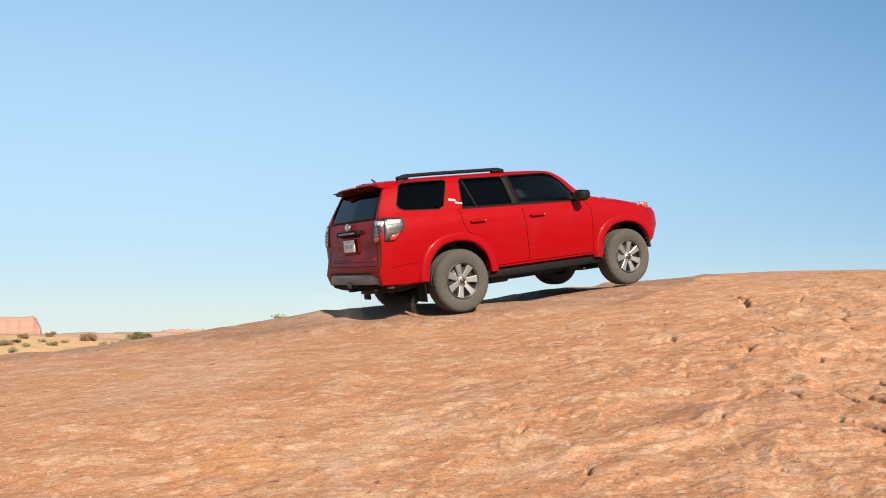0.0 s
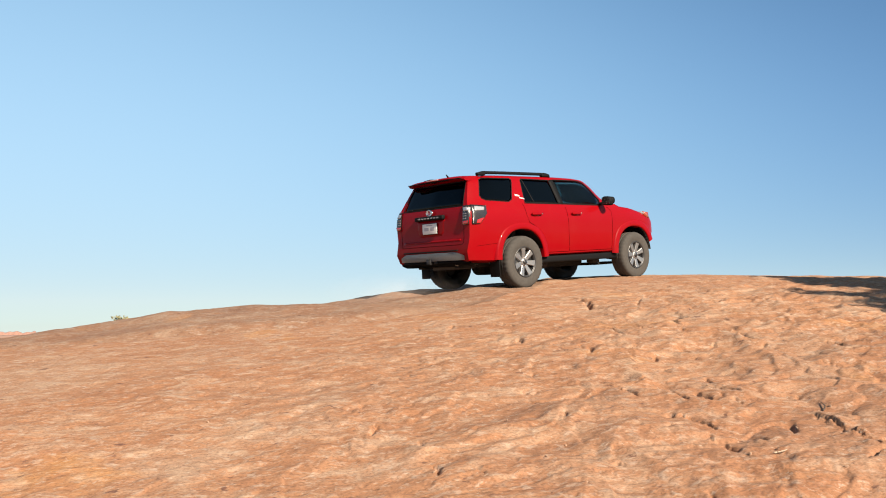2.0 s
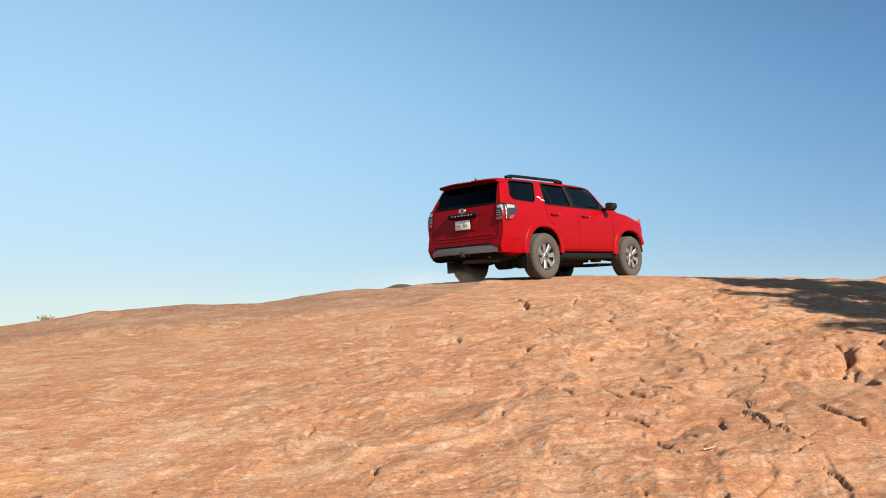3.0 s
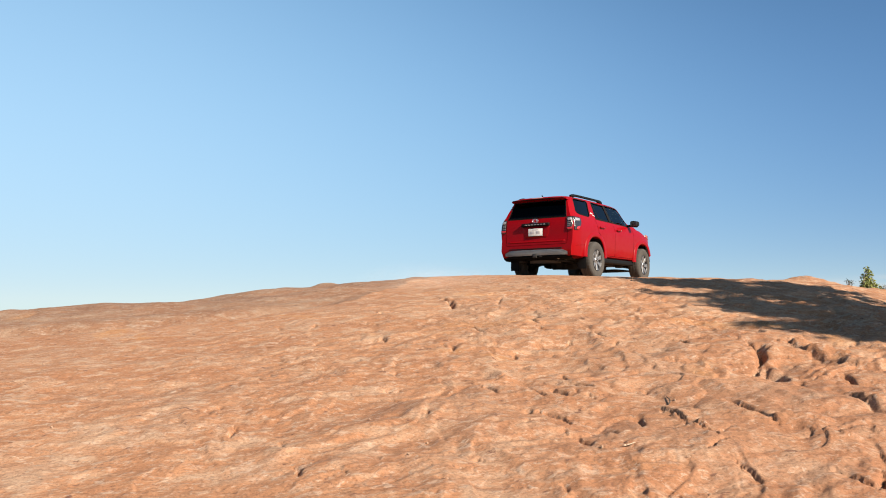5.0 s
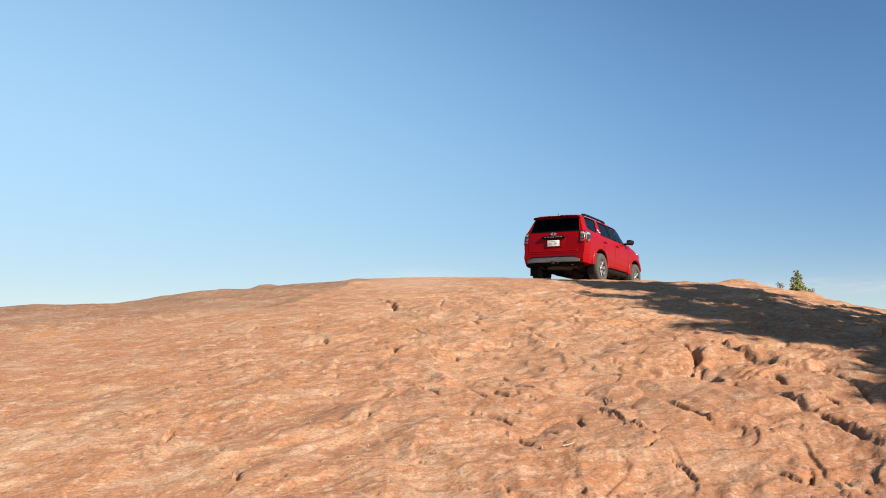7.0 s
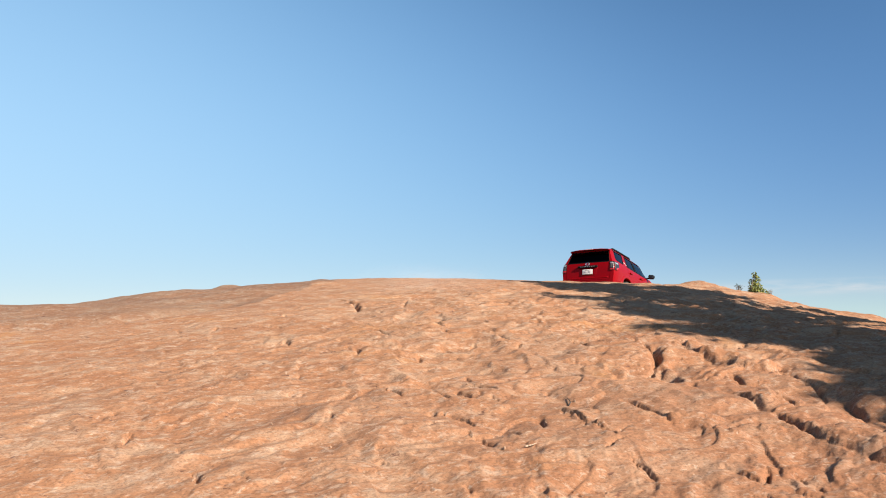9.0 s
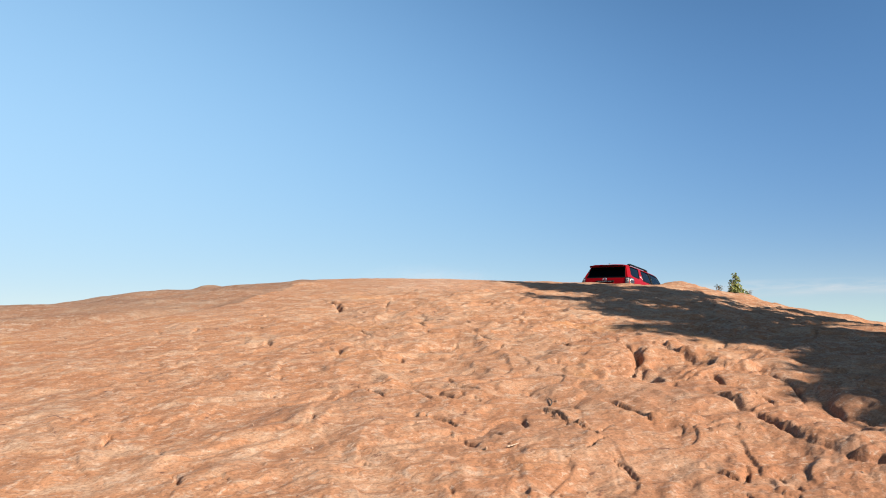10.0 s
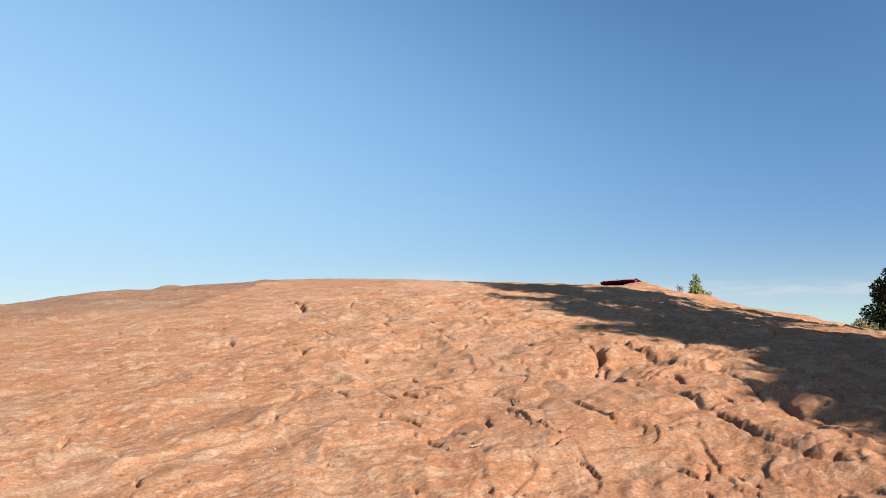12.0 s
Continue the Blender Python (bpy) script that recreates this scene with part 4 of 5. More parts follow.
def car_body():
    cavity = prism([(-0.84, 0.62), (1.55, 0.62), (2.1, 0.95), (2.18, 1.22), (1.66, 1.655), (-0.62, 1.70), (-0.80, 1.34)], -0.60, 0.60)
    low_cavity = prism([(-0.7, 0.6), (2.05, 0.6), (2.12, 1.23), (-0.7, 1.25)], -0.80, 0.80)
    tools = [cavity, low_cavity]
    for x in (0.0, 2.79):
        tools += [prism(arch_tool(x), -1.2, -0.52), prism(arch_tool(x), 0.52, 1.2)]
    for poly in (QUARTER, REAR_DOOR, FRONT_DOOR):
        tools += [prism(poly, -1.2, -0.5), prism(poly, 0.5, 1.2)]
    # openings of the tailgate and the windscreen
    t = bmesh.new()
    a = [t.verts.new((-1.6, y, z)) for y, z in TAIL]
    b = [t.verts.new((-0.7, y, z)) for y, z in TAIL]
    t.faces.new(a), t.faces.new(b)
    for i in range(4):
        t.faces.new((a[i], a[(i + 1) % 4], b[(i + 1) % 4], b[i]))
    w = bmesh.new()
    a = [w.verts.new((x, y, 1.20 if x > 2 else 1.50)) for x, y in SCREEN]
    b = [w.verts.new((x + 0.25, y, 2.0)) for x, y in SCREEN]
    w.faces.new(a), w.faces.new(b)
    for i in range(4):
        w.faces.new((a[i], a[(i + 1) % 4], b[(i + 1) % 4], b[i]))
    me = cut(SHELL.copy(), *tools, t, w)
    me.name = "body"
    me.materials.clear()
    me.materials.append(RED)
    for p in me.polygons:
        p.use_smooth = True
    me.set_sharp_from_angle(angle=radians(32))
    ob = new("body", me)
    ob.parent = car
    return ob


body = car_body()

for face, s in (("right", -1), ("left", 1)):
    for name, poly, glass, label in (("quarter_window", QUARTER, PRIVACY, "dark privacy glass"), ("rear_door_window", REAR_DOOR, PRIVACY, "dark privacy glass"),
                                     ("front_door_window", FRONT_DOOR, TINTED, "green tinted glass")):
        w = part(name, sheet(grown(poly, 0.012), face, -0.010, 0.004), glass, car, label)
        w.visible_shadow = False
        part("window_seal", strip(poly, face, 0.014, 0.002, 0.006, True), BLACK, w)
    part("pillar_trim", strip([(1.004, 1.284), (0.953, 1.688)], face, 0.118, 0.002, 0.006), BLACK, car)
    part("window_bar", strip([(0.39, 1.31), (0.285, 1.675)], face, 0.02, -0.004, 0.012), BLACK, car)
    part("belt_moulding", strip([(0.15, 1.30), (0.95, 1.285), (1.97, 1.262)], face, 0.014, 0.004, 0.008), BLACK, car)
    # doors are set off by their gaps
    part("front_door_gap", strip([(1.055, 1.27), (1.075, 1.0), (1.095, 0.62), (1.10, 0.525), (2.19, 0.525), (2.205, 0.9), (2.20, 1.16), (2.09, 1.255)], face, 0.008, 0.0012, 0.003), GAP, car)
    part("rear_door_gap", strip([(0.10, 1.29), (0.118, 1.12), (0.165, 1.0), (0.31, 0.93), (0.46, 0.74), (0.52, 0.56), (0.55, 0.525), (1.095, 0.525)], face, 0.008, 0.0012, 0.003), GAP, car)
    part("bumper_gap", strip([(-0.52, 0.70), (-0.74, 0.685), (-0.93, 0.67)], face, 0.005, 0.0012, 0.003), GAP, car)
    for x in (0.33, 1.27):
        y = touch(x, 1.125, face).y
        h = part("door_handle", boxed((x - 0.115, y + s * 0.012, 1.108), (x + 0.115, y + s * 0.042, 1.142), 0.012), RED, car)
        part("handle_recess", strip([(x - 0.07, 1.118), (x + 0.06, 1.118)], face, 0.065, 0.0015, 0.003), RED, h)
        part("lock", rod(bmesh.new(), (x + 0.10, y + s * 0.030, 1.125), (x + 0.10, y + s * 0.045, 1.125), 0.011), CHROME, h)
    # flares
    for x in (0.0, 2.79):
        bm = bmesh.new()
        rows = []
        for a in np.linspace(0.40 if x > 1 else 0.06, math.pi - 0.04, 40):
            c, d = math.cos(a), math.sin(a)
            sq = 1 + 0.05 * abs(math.sin(2 * a)) ** 2
            row = []
            for r, y in ((0.462, 0.80), (0.462, 0.900), (0.467, 0.909), (0.490, 0.913), (0.540, 0.910), (0.572, 0.899), (0.586, 0.86)):
                row.append(bm.verts.new((x + r * sq * c, s * y, 0.43 + r * sq * d * 1.015)))
            rows.append(row)
        for p, q in zip(rows, rows[1:]):
            for i in range(len(p) - 1):
                bm.faces.new((p[i], p[i + 1], q[i + 1], q[i]))
        part("wheel_flare", bm, RED, car)
        bm = bmesh.new()
        rows = []
        for a in np.linspace(0.12, math.pi - 0.08, 24):
            rows.append([bm.verts.new((x + 0.472 * math.cos(a), s * y, 0.43 + 0.482 * math.sin(a))) for y in (0.50, 0.90)])
        for p, q in zip(rows, rows[1:]):
            bm.faces.new((p[0], p[1], q[1], q[0]))
        bmesh.ops.solidify(bm, geom=bm.faces[:], thickness=0.006)
        part("wheel_arch_liner", bm, DARK, car)
    # side rail and rocker
    bm = boxed((0.44, s * 0.66, 0.365), (2.34, s * 0.845, 0.468), 0.025)
    part("rocker_panel", bm, BLACK, car)
    # roof rail
    bm = bmesh.new()
    rows = []
    for i in range(33):
        f = i / 32
        x = -0.60 + 1.60 * f
        lift = min(1.0, f / 0.07, (1 - f) / 0.08)
        z = curve_through(TOP, x) + 0.010 + 0.028 * math.sin(lift * math.pi / 2)
        wide = 0.028 - 0.008 * lift
        rows.append([bm.verts.new((x, s * (0.60 + dy), z + dz)) for dy, dz in ((-wide, -0.036), (wide, -0.036), (wide * 0.8, 0.008), (-wide * 0.8, 0.008))])
    for p, q in zip(rows, rows[1:]):
        for i in range(4):
            bm.faces.new((p[i], p[(i + 1) % 4], q[(i + 1) % 4], q[i]))
    bm.faces.new(rows[0]), bm.faces.new(rows[-1])
    rail = part("roof_rail", bm, BLACK, car)
    for x, l in ((-0.53, 0.08), (0.90, 0.09)):
        z = curve_through(TOP, x)
        part("rail_foot", boxed((x - l, s * 0.60 - 0.034, z - 0.02), (x + l, s * 0.60 + 0.030, z + 0.026), 0.016), BLACK, rail)
    # mirror
    bm = bmesh.new()
    bmesh.ops.create_uvsphere(bm, u_segments=20, v_segments=12, radius=1)
    for v in bm.verts:
        c = v.co
        p = [math.copysign(abs(k) ** 0.6, k) for k in c]
        v.co = Vector((1.955 + 0.072 * p[0] * (1.0 if p[0] > 0 else 0.75), s * (1.02 + 0.095 * p[1]), 1.322 + 0.076 * p[2] + 0.01 * p[1] * s))
    mirror = part("door_mirror", bm, BLACK, car, "black door mirror")
    bm = bmesh.new()
    bmesh.ops.create_uvsphere(bm, u_segments=20, v_segments=12, radius=1)
    for v in bm.verts:
        p = [math.copysign(abs(k) ** 0.6, k) for k in v.co]
        v.co = Vector((1.995 + 0.056 * p[0], s * (1.030 + 0.090 * p[1]), 1.328 + 0.062 * p[2]))
    part("mirror_cap", bm, BLACK, mirror)
    part("mirror_glass", boxed((1.895, s * 0.945, 1.265), (1.903, s * 1.10, 1.378), 0.003), LENS, mirror)
    part("mirror_arm", rod(bmesh.new(), (1.97, s * 0.85, 1.285), (1.96, s * 0.96, 1.285), 0.028), BLACK, mirror)
    # tail lamp: wraps the rear corner
    side = [(-0.995, 0.99), (-0.865, 0.992), (-0.72, 1.15), (-0.705, 1.258), (-0.975, 1.28)]
    tail = part("tail_lamp", sheet(side, face, 0.016, 0.03, 12, 8), LENS, car, "smoked tail lamp with clear and red bands")
    back = [(s * 0.715, 0.985), (s * 0.80, 0.985), (s * 0.868, 1.0), (s * 0.855, 1.275), (s * 0.705, 1.268)]
    part("rear_lens", sheet(back, "rear", 0.018, 0.03, 8, 8), LENS, tail)
    part("clear_band", sheet([(-0.94, 1.185), (-0.775, 1.190), (-0.755, 1.240), (-0.93, 1.255)], face, 0.021, 0.006, 10, 4), LENS_CLEAR, tail)
    part("clear_band", sheet([(s * 0.728, 1.185), (s * 0.83, 1.19), (s * 0.825, 1.245), (s * 0.722, 1.240)], "rear", 0.023, 0.006, 6, 4), LENS_CLEAR, tail)
    part("red_lens", sheet([(s * 0.725, 0.993), (s * 0.835, 1.0), (s * 0.838, 1.045), (s * 0.722, 1.04)], "rear", 0.023, 0.006, 6, 3), LENS_RED, tail)
    part("red_lens", sheet([(-0.935, 0.998), (-0.87, 1.0), (-0.80, 1.08), (-0.93, 1.05)], face, 0.021, 0.006, 6, 3), LENS_RED, tail)
    for z in (1.07, 1.105, 1.14):
        part("lamp_rib", sheet([(s * 0.726, z), (s * 0.80, z), (s * 0.80, z + 0.016), (s * 0.726, z + 0.016)], "rear", 0.023, 0.006, 4, 1), LENS_RIB, tail)
    # head lamp
    bm = prism([(3.20, 1.165), (3.14, 1.145), (3.24, 1.05), (3.47, 0.985), (3.535, 1.0), (3.50, 1.085), (3.36, 1.15)], s * 0.55, s * 0.845)
    bmesh.ops.bevel(bm, geom=bm.edges[:], offset=0.02, segments=2, affect="EDGES")
    for v in bm.verts:
        v.co.y -= s * 0.17 * max(0.0, (v.co.x - 3.2) / 0.33) * (1 if abs(v.co.y) > 0.7 else 0)
    head = part("head_lamp", bm, LENS_CLEAR, car, "clear head lamp with an amber corner")
    part("amber_lens", prism([(3.17, 1.155), (3.23, 1.07), (3.34, 1.04), (3.32, 1.14)], s * 0.78, s * 0.842), LENS_AMBER, head)
    # badge on the rear pillar, plain slanted bars
    badge = part("badge", strip([(0.005, 1.428), (0.10, 1.412)], face, 0.026, 0.003, 0.004), WHITE, car, "white and red badge of plain bars")
    part("badge_bar", strip([(0.085, 1.385), (0.185, 1.368)], face, 0.018, 0.003, 0.004), WHITE, badge)
    part("badge_bar", strip([(0.055, 1.404), (0.125, 1.390)], face, 0.010, 0.003, 0.004), LENS_RED, badge)
    part("mud_flap", boxed((-0.53, s * 0.70, 0.20), (-0.515, s * 0.90, 0.50), 0.004), BLACK, car)

# tailgate, spoiler and rear bumper
w = part("rear_window", sheet(grown(TAIL, 0.012), "rear", -0.010, 0.004, 16, 6), PRIVACY, car, "dark privacy glass")
w.visible_shadow = False
part("window_seal", strip(TAIL, "rear", 0.016, 0.002, 0.006, True), BLACK, w)
bm = bmesh.new()
rows = []
for y in np.linspace(-0.645, 0.645, 25):
    f = abs(y) / 0.645
    droop = 0.03 * f ** 4
    back = 0.06 * f ** 3
    rows.append([bm.verts.new(p) for p in ((-0.62, y, 1.748 - droop), (-0.80, y, 1.742 - droop), (-0.955 + back, y, 1.716 - droop),
                                           (-0.968 + back, y, 1.700 - droop), (-0.945 + back, y, 1.682 - droop), (-0.82, y, 1.672 - droop), (-0.70, y, 1.69 - droop))])
for p, q in zip(rows, rows[1:]):
    for i in range(7):
        bm.faces.new((p[i], p[(i + 1) % 7], q[(i + 1) % 7], q[i]))
bm.faces.new(rows[0]), bm.faces.new(rows[-1])
spoiler = part("spoiler", bm, RED, car)
sharp(spoiler, 50)
part("spoiler_lip", boxed((-0.962, -0.60, 1.678), (-0.84, 0.60, 1.690), 0.004), BLACK, spoiler)
part("brake_lamp", boxed((-0.978, -0.13, 1.699), (-0.955, 0.13, 1.713), 0.003), plain("brake_lamp_lens", (0.62, 0.30, 0.28), 0.15), spoiler)
part("tailgate_gap", strip([(-0.70, 1.26), (-0.725, 0.98), (-0.715, 0.73), (-0.68, 0.705), (0.68, 0.705), (0.715, 0.73), (0.725, 0.98), (0.70, 1.26)], "rear", 0.008, 0.0012, 0.003), GAP, car)
part("tailgate_crease", strip([(-0.66, 0.775), (0.66, 0.775)], "rear", 0.03, 0.006, 0.008), RED, car)
g = boxed((-1.098, -0.325, 1.098), (-1.03, 0.325, 1.165), 0.02)
garnish = part("tailgate_garnish", g, BLACK, car, "black garnish over the number plate")
for k in range(7):
    y = 0.215 - 0.072 * k
    part("lettering_bar", boxed((-1.103, y - 0.024, 1.122), (-1.097, y + 0.022, 1.142), 0.003), ALLOY, garnish)
bm = bmesh.new()
for r, sy, sz in ((1, 0.075, 0.050), (1, 0.036, 0.048), (1, 0.052, 0.020)):
    loop = []
    cz = 0.018 if sz == 0.020 else 0
    for a in np.linspace(0, 2 * math.pi, 24, endpoint=False):
        c, d = math.cos(a), math.sin(a)
        loop.append([bm.verts.new((-1.062 + dx, sy * c * k, 1.212 + cz + sz * d * k)) for dx, k in ((0, 1), (-0.012, 0.95), (-0.012, 0.82), (0, 0.78))])
    for p, q in zip(loop, loop[1:] + loop[:1]):
        for i in range(3):
            bm.faces.new((p[i], p[i + 1], q[i + 1], q[i]))
part("emblem", bm, CHROME, car, "chrome oval ring emblem")
plate = part("number_plate", boxed((-1.078, -0.165, 0.895), (-1.066, 0.165, 1.050), 0.004), WHITE, car, "white number plate with plain bars")
part("plate_bar", boxed((-1.0805, -0.11, 0.945), (-1.0775, -0.02, 0.995), 0.001), INK, plate)
part("plate_bar", boxed((-1.0805, 0.02, 0.945), (-1.0775, 0.12, 0.995), 0.001), INK, plate)
part("plate_bar", boxed((-1.0805, -0.07, 1.018), (-1.0775, 0.07, 1.034), 0.001), INK, plate)
part("plate_frame", boxed((-1.072, -0.172, 0.888), (-1.062, 0.172, 1.057), 0.004), BLACK, plate)
part("plate_recess", sheet([(-0.27, 0.855), (0.27, 0.855), (0.33, 1.10), (-0.33, 1.10)], "rear", 0.0015, 0.003), RED, car)
bm = bmesh.new()
rows = []
for y in np.linspace(-0.73, 0.73, 21):
    b = 0.055 * (abs(y) / 0.73) ** 3
    rows.append([bm.verts.new(p) for p in ((-1.06 + b, y, 0.605), (-1.118 + b, y, 0.600), (-1.126 + b, y, 0.545), (-1.115 + b, y, 0.482), (-1.06 + b, y, 0.474))])
for p, q in zip(rows, rows[1:]):
    for i in range(4):
        bm.faces.new((p[i], p[i + 1], q[i + 1], q[i]))
bmesh.ops.solidify(bm, geom=bm.faces[:], thickness=0.01)
bumper = part("rear_bumper_guard", bm, SILVER, car, "silver lower bumper guard")
sharp(bumper, 30)
part("bumper_crease", boxed((-1.112, -0.62, 0.612), (-1.07, 0.62, 0.632), 0.006), BLACK, bumper)
# added black sheet: hides red body and stands for the dark under the bumper
bm = bmesh.new()
rows = []
for y in np.linspace(-0.80, 0.80, 21):
    b = 0.075 * (abs(y) / 0.80) ** 3
    rows.append([bm.verts.new(p) for p in ((-1.06 + b, y, 0.492), (-1.098 + b, y, 0.474), (-1.075 + b, y, 0.425), (-0.98 + b, y, 0.388), (-0.86 + b, y, 0.384))])
for p, q in zip(rows, rows[1:]):
    for i in range(4):
        bm.faces.new((p[i], p[i + 1], q[i + 1], q[i]))
bmesh.ops.solidify(bm, geom=bm.faces[:], thickness=0.008)
part("lower_rear_cover", bm, BLACK, car, "black cover added below the bumper guard")
hitch = part("tow_hitch", boxed((-1.14, -0.045, 0.43), (-0.9, 0.045, 0.515), 0.008), DARK, car)
part("tow_ring", boxed((-1.145, -0.028, 0.445), (-1.138, 0.028, 0.50), 0.002), GUNMETAL, hitch)
part("wiring_plug", boxed((-1.11, -0.16, 0.44), (-1.05, -0.09, 0.49), 0.008), DARK, hitch)
part("tail_pipe", rod(bmesh.new(), (-1.02, -0.50, 0.43), (-0.3, -0.42, 0.42), 0.034, 14), plain("pipe_steel", (0.35, 0.33, 0.3), 0.4, 0.8, grain=0.2), car)
part("roof_antenna", rod(bmesh.new(), (-0.56, 0.06, 1.745), (-0.63, 0.06, 1.815), 0.022, 10, 0.006), BLACK, car)

# front end, glass, cabin
part("windscreen", sheet(grown(SCREEN, 0.015), "top", -0.008, 0.004, 12, 8), TINTED, car, "green tinted glass").visible_shadow = False
part("grille", boxed((3.58, -0.45, 0.78), (3.675, 0.45, 1.02), 0.03), BLACK, car)
part("front_bumper_guard", boxed((3.36, -0.40, 0.41), (3.60, 0.40, 0.52), 0.05), SILVER, car)
part("bonnet_gap", strip([(2.38, -0.66), (2.7, -0.66), (3.25, -0.60)], "top", 0.010, 0.0012, 0.003), GAP, car)
part("bonnet_gap", strip([(2.38, 0.66), (2.7, 0.66), (3.25, 0.60)], "top", 0.010, 0.0012, 0.003), GAP, car)
part("bonnet_scoop", boxed((2.62, -0.28, 1.235), (3.05, 0.28, 1.285), 0.02), RED, car)
part("dashboard", boxed((1.55, -0.66, 0.80), (2.10, 0.66, 1.20), 0.06), CLOTH, car)
for y in (-0.37, 0.37):
    for x in (1.02, 0.12):
        seat = part("seat", boxed((x - 0.05, y - 0.26, 0.63), (x + 0.48, y + 0.26, 0.82), 0.06), CLOTH, car)
        part("backrest", boxed((x - 0.15, y - 0.25, 0.75), (x, y + 0.25, 1.36), 0.05, Euler((0, -0.2, 0))), CLOTH, seat)
        part("headrest", boxed((x - 0.20, y - 0.13, 1.40), (x - 0.11, y + 0.13, 1.58), 0.035), CLOTH, seat)
bm = bmesh.new()
ring = []
for a in np.linspace(0, 2 * math.pi, 28, endpoint=False):
    ring.append([bm.verts.new((1.50 + 0.06 * math.sin(a) * 1.0 + 0.016 * math.cos(b) * 0.6, 0.37 + (0.19 + 0.016 * math.cos(b)) * math.cos(a), 1.15 + (0.19 + 0.016 * math.cos(b)) * math.sin(a) * 0.92 + 0.016 * math.sin(b) * 0.4))
                 for b in np.linspace(0, 2 * math.pi, 8, endpoint=False)])
for p, q in zip(ring, ring[1:] + ring[:1]):
    for i in range(8):
        bm.faces.new((p[i], p[(i + 1) % 8], q[(i + 1) % 8], q[i]))
wheel_s = part("steering_wheel", bm, BLACK, car)
part("steering_spoke", rod(rod(bmesh.new(), (1.50, 0.19, 1.15), (1.50, 0.55, 1.15), 0.022, 8), (1.50, 0.37, 1.15), (1.75, 0.37, 1.02), 0.03, 8), BLACK, wheel_s)
part("inside_mirror", boxed((1.68, -0.11, 1.545), (1.71, 0.11, 1.605), 0.012), BLACK, car)

# underneath
bm = boxed((-0.75, -0.55, 0.40), (3.2, 0.55, 0.47), 0.02)
part("floor_pan", bm, DARK, car)
for y in (-0.42, 0.42):
    part("frame_rail", boxed((-0.95, y - 0.05, 0.36), (3.25, y + 0.05, 0.52), 0.015), DARK, car)
    part("body_mount", boxed((0.60, y * 1.42 - 0.07, 0.31), (0.78, y * 1.42 + 0.07, 0.42), 0.02), DARK, car)
    part("body_mount", boxed((1.92, y * 1.42 - 0.07, 0.31), (2.10, y * 1.42 + 0.07, 0.42), 0.02), DARK, car)
part("fuel_tank", boxed((0.35, 0.05, 0.27), (1.25, 0.52, 0.45), 0.05), DARK, car)
part("gearbox", boxed((1.2, -0.22, 0.27), (2.2, 0.16, 0.45), 0.06), DARK, car)
part("skid_plate", boxed((2.35, -0.40, 0.26), (3.3, 0.40, 0.30), 0.01), DARK, car)
part("muffler", rod(bmesh.new(), (0.5, -0.33, 0.36), (1.05, -0.33, 0.36), 0.10, 16), DARK, car)
part("spare_wheel", rod(bmesh.new(), (-0.62, 0, 0.34), (-0.62, 0, 0.50), 0.33, 24), RUBBER, car)
axle = part("rear_axle", rod(rod(bmesh.new(), (0, -0.75, 0.39), (0, 0.75, 0.39), 0.05, 14), (0, -0.14, 0.37), (0, 0.12, 0.37), 0.15, 16), DARK, car)
for y in (-0.5, 0.5):
    part("coil_spring", rod(bmesh.new(), (0.02, y, 0.42), (0.02, y, 0.62), 0.06, 12), DARK, axle)
    part("shock_absorber", rod(bmesh.new(), (-0.14, y, 0.32), (-0.2, y * 0.9, 0.64), 0.032, 10), DARK, axle)
    part("control_arm", rod(bmesh.new(), (0.0, y * 1.05, 0.32), (0.62, y * 1.0, 0.42), 0.03, 8), DARK, axle)
    part("front_suspension_arm", rod(rod(bmesh.new(), (2.79, y * 1.45, 0.33), (2.70, y * 0.6, 0.40), 0.04, 8), (2.79, y * 1.4, 0.40), (2.79, y * 0.4, 0.42), 0.03, 8), DARK, car)


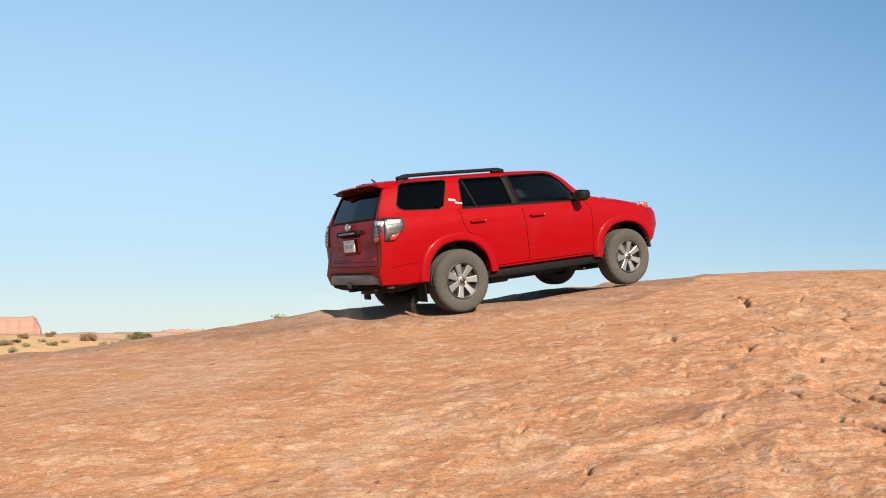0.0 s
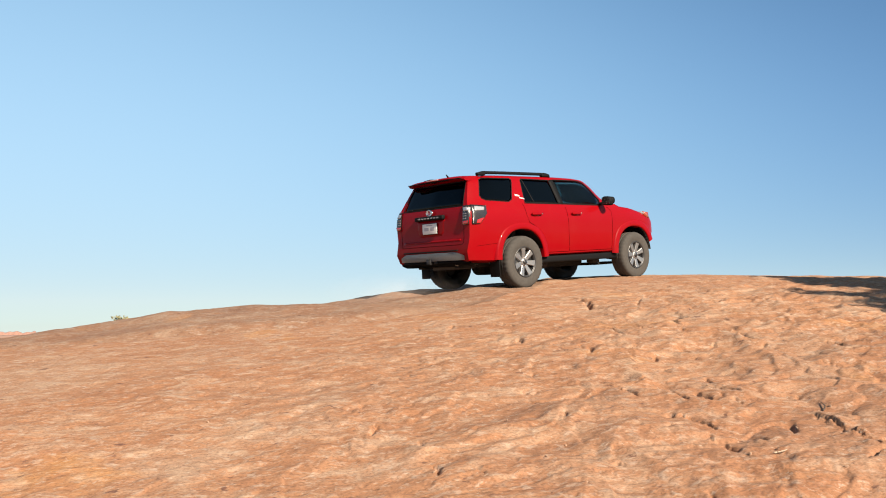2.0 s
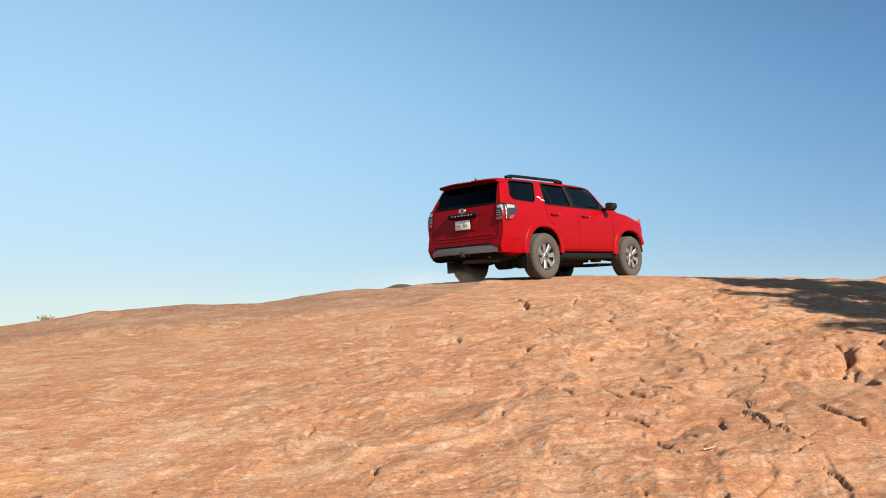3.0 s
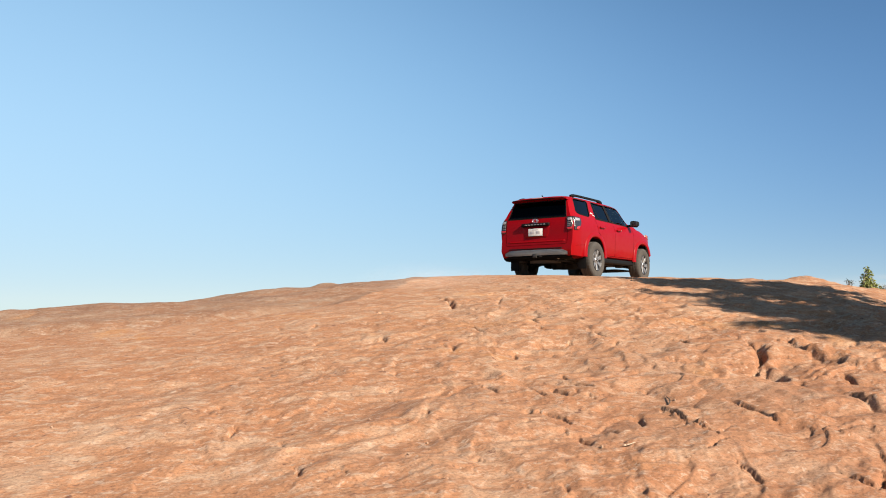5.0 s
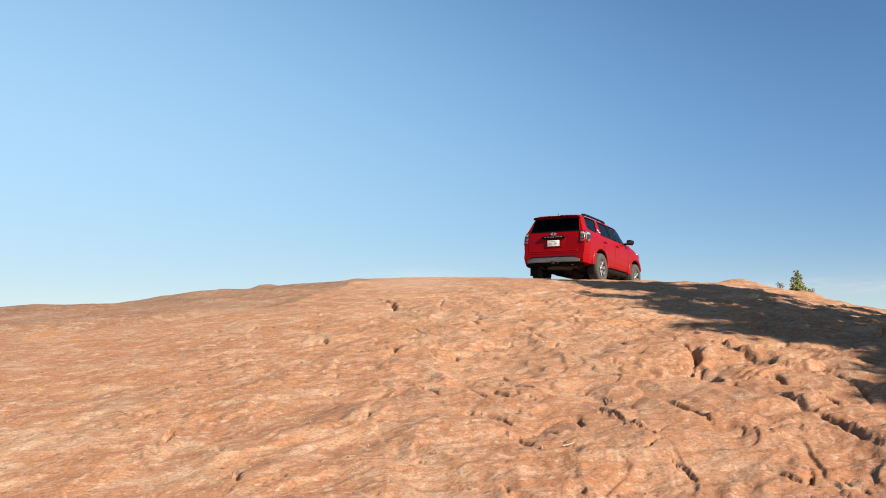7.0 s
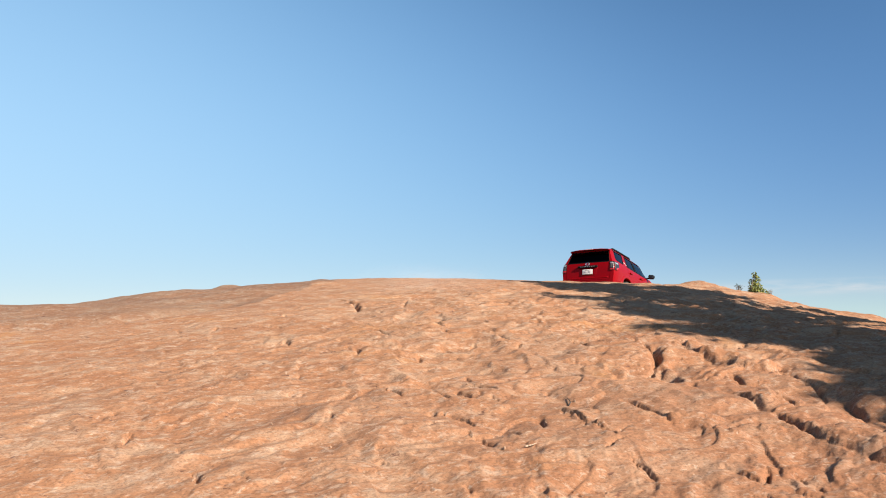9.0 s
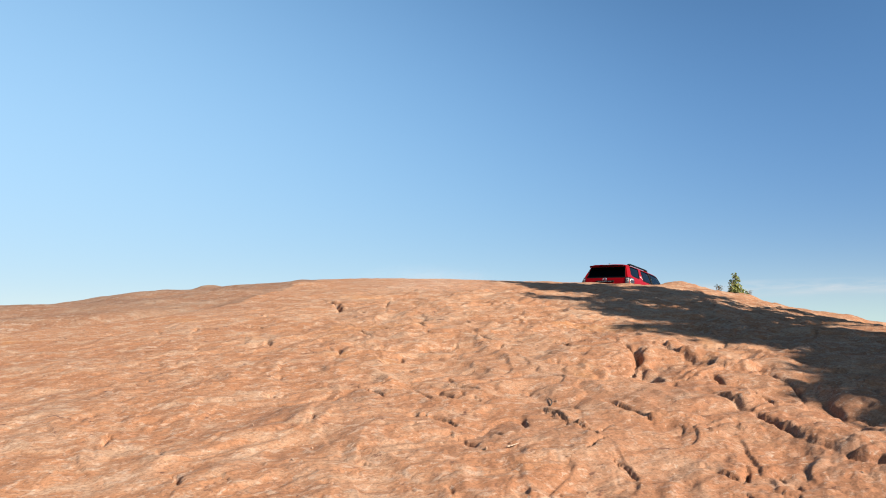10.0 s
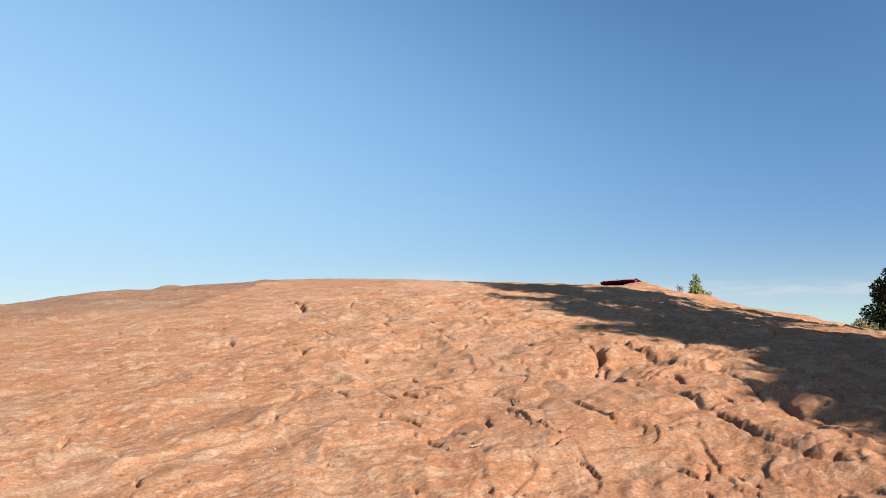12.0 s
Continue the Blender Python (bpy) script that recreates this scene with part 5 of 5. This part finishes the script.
def wheel(x, s):
    """One wheel, turning about y; s is +1 on the car's left."""
    R = 0.398
    prof = ((0.222, -0.115), (0.245, -0.128), (0.315, -0.140), (0.360, -0.134), (0.385, -0.120), (R, -0.085), (R, -0.045), (R - 0.010, -0.038), (R - 0.010, -0.028),
            (R, -0.020), (R, 0.020), (R - 0.010, 0.028), (R - 0.010, 0.038), (R, 0.045), (R, 0.085), (0.385, 0.120), (0.360, 0.134), (0.315, 0.140), (0.245, 0.128), (0.222, 0.115))

    def lathe(profile, seg, lug=False):
        bm = bmesh.new()
        rings = []
        for k in range(seg):
            a = 2 * math.pi * k / seg
            row = []
            for i, (r, y) in enumerate(profile):
                if lug and r > 0.37 and (k // 2 + (1 if y > 0 else 0)) % 2 and abs(y) > 0.03:
                    r -= 0.004
                row.append(bm.verts.new((r * math.cos(a), y, r * math.sin(a))))
            rings.append(row)
        for p, q in zip(rings, rings[1:] + rings[:1]):
            for i in range(len(profile) - 1):
                bm.faces.new((p[i], p[i + 1], q[i + 1], q[i]))
        return bm

    rim = part("wheel", lathe(((0.205, -0.11), (0.228, -0.128), (0.236, -0.122), (0.224, -0.105), (0.205, -0.07), (0.200, 0.05), (0.224, 0.105), (0.236, 0.120), (0.226, 0.124), (0.205, 0.09), (0.2, 0.0)), 48), GUNMETAL, car, "seven-spoke wheel in silver and dark grey")
    sharp(rim, 40)
    sharp(part("tyre", lathe(prof, 144, True), RUBBER, rim, "dusty all-terrain tyre"), 40)
    part("rim_lip", lathe(((0.224, s * 0.118), (0.232, s * 0.130), (0.224, s * 0.132), (0.214, s * 0.120)), 48), GUNMETAL, rim)
    part("brake_disc", rod(bmesh.new(), (0, s * 0.0, 0), (0, s * 0.03, 0), 0.165, 28), plain("brake_steel", (0.10, 0.095, 0.09), 0.6, 0.6, grain=0.2) if "brake_steel" not in bpy.data.materials else bpy.data.materials["brake_steel"], rim)
    part("wheel_dish", rod(bmesh.new(), (0, s * 0.055, 0), (0, s * 0.068, 0), 0.205, 36), GUNMETAL, rim)
    for k in range(7):
        a = 2 * math.pi * k / 7
        bm = bmesh.new()
        pts = []
        for r, half, y in ((0.058, 0.026, 0.100), (0.13, 0.031, 0.110), (0.19, 0.038, 0.118), (0.226, 0.049, 0.121)):
            pts.append([bm.verts.new((r, s * yy, q)) for yy, q in ((y - 0.04, -half - 0.008), (y - 0.004, -half - 0.003), (y, -half + 0.003), (y, half - 0.003), (y - 0.004, half + 0.003), (y - 0.04, half + 0.008))])
        for p, q in zip(pts, pts[1:]):
            for i in range(6):
                bm.faces.new((p[i], p[(i + 1) % 6], q[(i + 1) % 6], q[i]))
        bm.faces.new(pts[0]), bm.faces.new(pts[-1])
        sharp(part("spoke", bm, ALLOY, rim, m=pose(0, 0, 0, 0, math.degrees(a), 0)), 25)
    hub = rod(bmesh.new(), (0, s * 0.06, 0), (0, s * 0.108, 0), 0.068, 28, 0.062)
    part("hub", hub, ALLOY, rim)
    part("hub_cap", rod(bmesh.new(), (0, s * 0.10, 0), (0, s * 0.120, 0), 0.040, 24, 0.034), GUNMETAL, rim)
    for k in range(6):
        a = 2 * math.pi * (k + 0.5) / 6
        part("wheel_nut", rod(bmesh.new(), (0.054 * math.cos(a), s * 0.095, 0.054 * math.sin(a)), (0.054 * math.cos(a), s * 0.114, 0.054 * math.sin(a)), 0.0095, 6), CHROME, rim)
    rim.matrix_basis = pose(x, s * 0.80, R)
    return rim


WHEELS = [(wheel(x, s), x, s, 23.0 * (x > 1) + 11 * (s > 0)) for x in (0.0, 2.79) for s in (-1, 1)]


def dust():
    """Fine dust thrown up by the rear wheels: three curved veils, thinning out to their rims."""
    k = Nodes("pale_dust")
    out = k.t.nodes["Material Output"]
    at = k.n("TexCoord").outputs["UV"]
    from_middle = k.n("VectorMath")
    from_middle.operation = "DISTANCE"
    from_middle.inputs[1].default_value = (0.5, 0.5, 0.0)
    k.link(at, from_middle.inputs[0])
    thin = k.ramp(from_middle.outputs["Value"], (0.0, 0.060), (0.25, 0.033), (0.48, 0.0))
    puff = k.ramp(k.noise(k.place((1.4, 1.4, 3.0), local=True), 1.5, 5, 0.6, 0.8), (0.35, 0.25), (0.65, 1.0))
    clear, veil, lit = k.n("BsdfTransparent"), k.n("MixShader"), k.n("BsdfDiffuse")
    lit.inputs[0].default_value = (0.56, 0.47, 0.42, 1)
    k.link(k.mix(1.0, thin, puff, "MULTIPLY"), veil.inputs[0]).link(clear.outputs[0], veil.inputs[1]).link(lit.outputs[0], veil.inputs[2])
    k.link(veil.outputs[0], out.inputs[0])
    bm = bmesh.new()
    uv = bm.loops.layers.uv.new("veil")
    for depth, wide, tall, shift in ((-0.35, 1.1, 0.30, -0.2), (0.0, 1.4, 0.36, 0.1), (0.4, 1.0, 0.30, 0.3)):
        grid = [[bm.verts.new((shift + wide * (i / 8 - 1.0), depth - 0.25 * ((i - 8) / 8) ** 2 + 0.2 * (j / 6 - 0.5), tall * (j / 3 - 1.0))) for j in range(7)] for i in range(17)]
        for i in range(16):
            for j in range(6):
                f = bm.faces.new((grid[i][j], grid[i + 1][j], grid[i + 1][j + 1], grid[i][j + 1]))
                for loop, (u, w) in zip(f.loops, ((i, j), (i + 1, j), (i + 1, j + 1), (i, j + 1))):
                    loop[uv].uv = (u / 16, w / 6)
    me = bpy.data.meshes.new("dust_cloud")
    bm.to_mesh(me)
    bm.free()
    me.materials.append(k.m)
    ob = new("dust_cloud", me)
    ob.visible_shadow = False
    return tagged(ob, "thin pale dust drifting over the rock behind the car", "dust", kind="stuff")


DUST = dust()
# seconds, bearing, distance
DRIFT = ((0.0, -3.6, 11.2), (1.0, 1.6, 11.9), (2.5, 10.0, 13.0), (3.2, 13.6, 13.2), (5.0, 18.3, 12.7), (7.0, 21.4, 12.4), (9.0, 24.3, 12.3), (12.0, 28.6, 12.5))


def motions():
    walk(DUST, [(t, pose(*spot(a, d), high(*spot(a, d)) + 0.06, 0, 0, 12 - a)) for t, a, d in DRIFT])
    walk(car, [(t, pose(x, y, z, roll, -nose, head)) for t, x, y, z, roll, nose, head in DRIVE])
    gone = [0.0]
    for a, b in zip(DRIVE, DRIVE[1:]):
        gone.append(gone[-1] + math.dist(a[1:4], b[1:4]))
    times = [r[0] for r in DRIVE]
    for ob, x, s, first in WHEELS:
        rows = []
        for k in range(61):
            t = 0.2 * k
            turn = first + math.degrees(float(np.interp(t, times, gone)) / 0.398)
            rows.append((t, pose(x, s * 0.80, 0.398, 0, turn, 0)))
        walk(ob, rows)


motions()
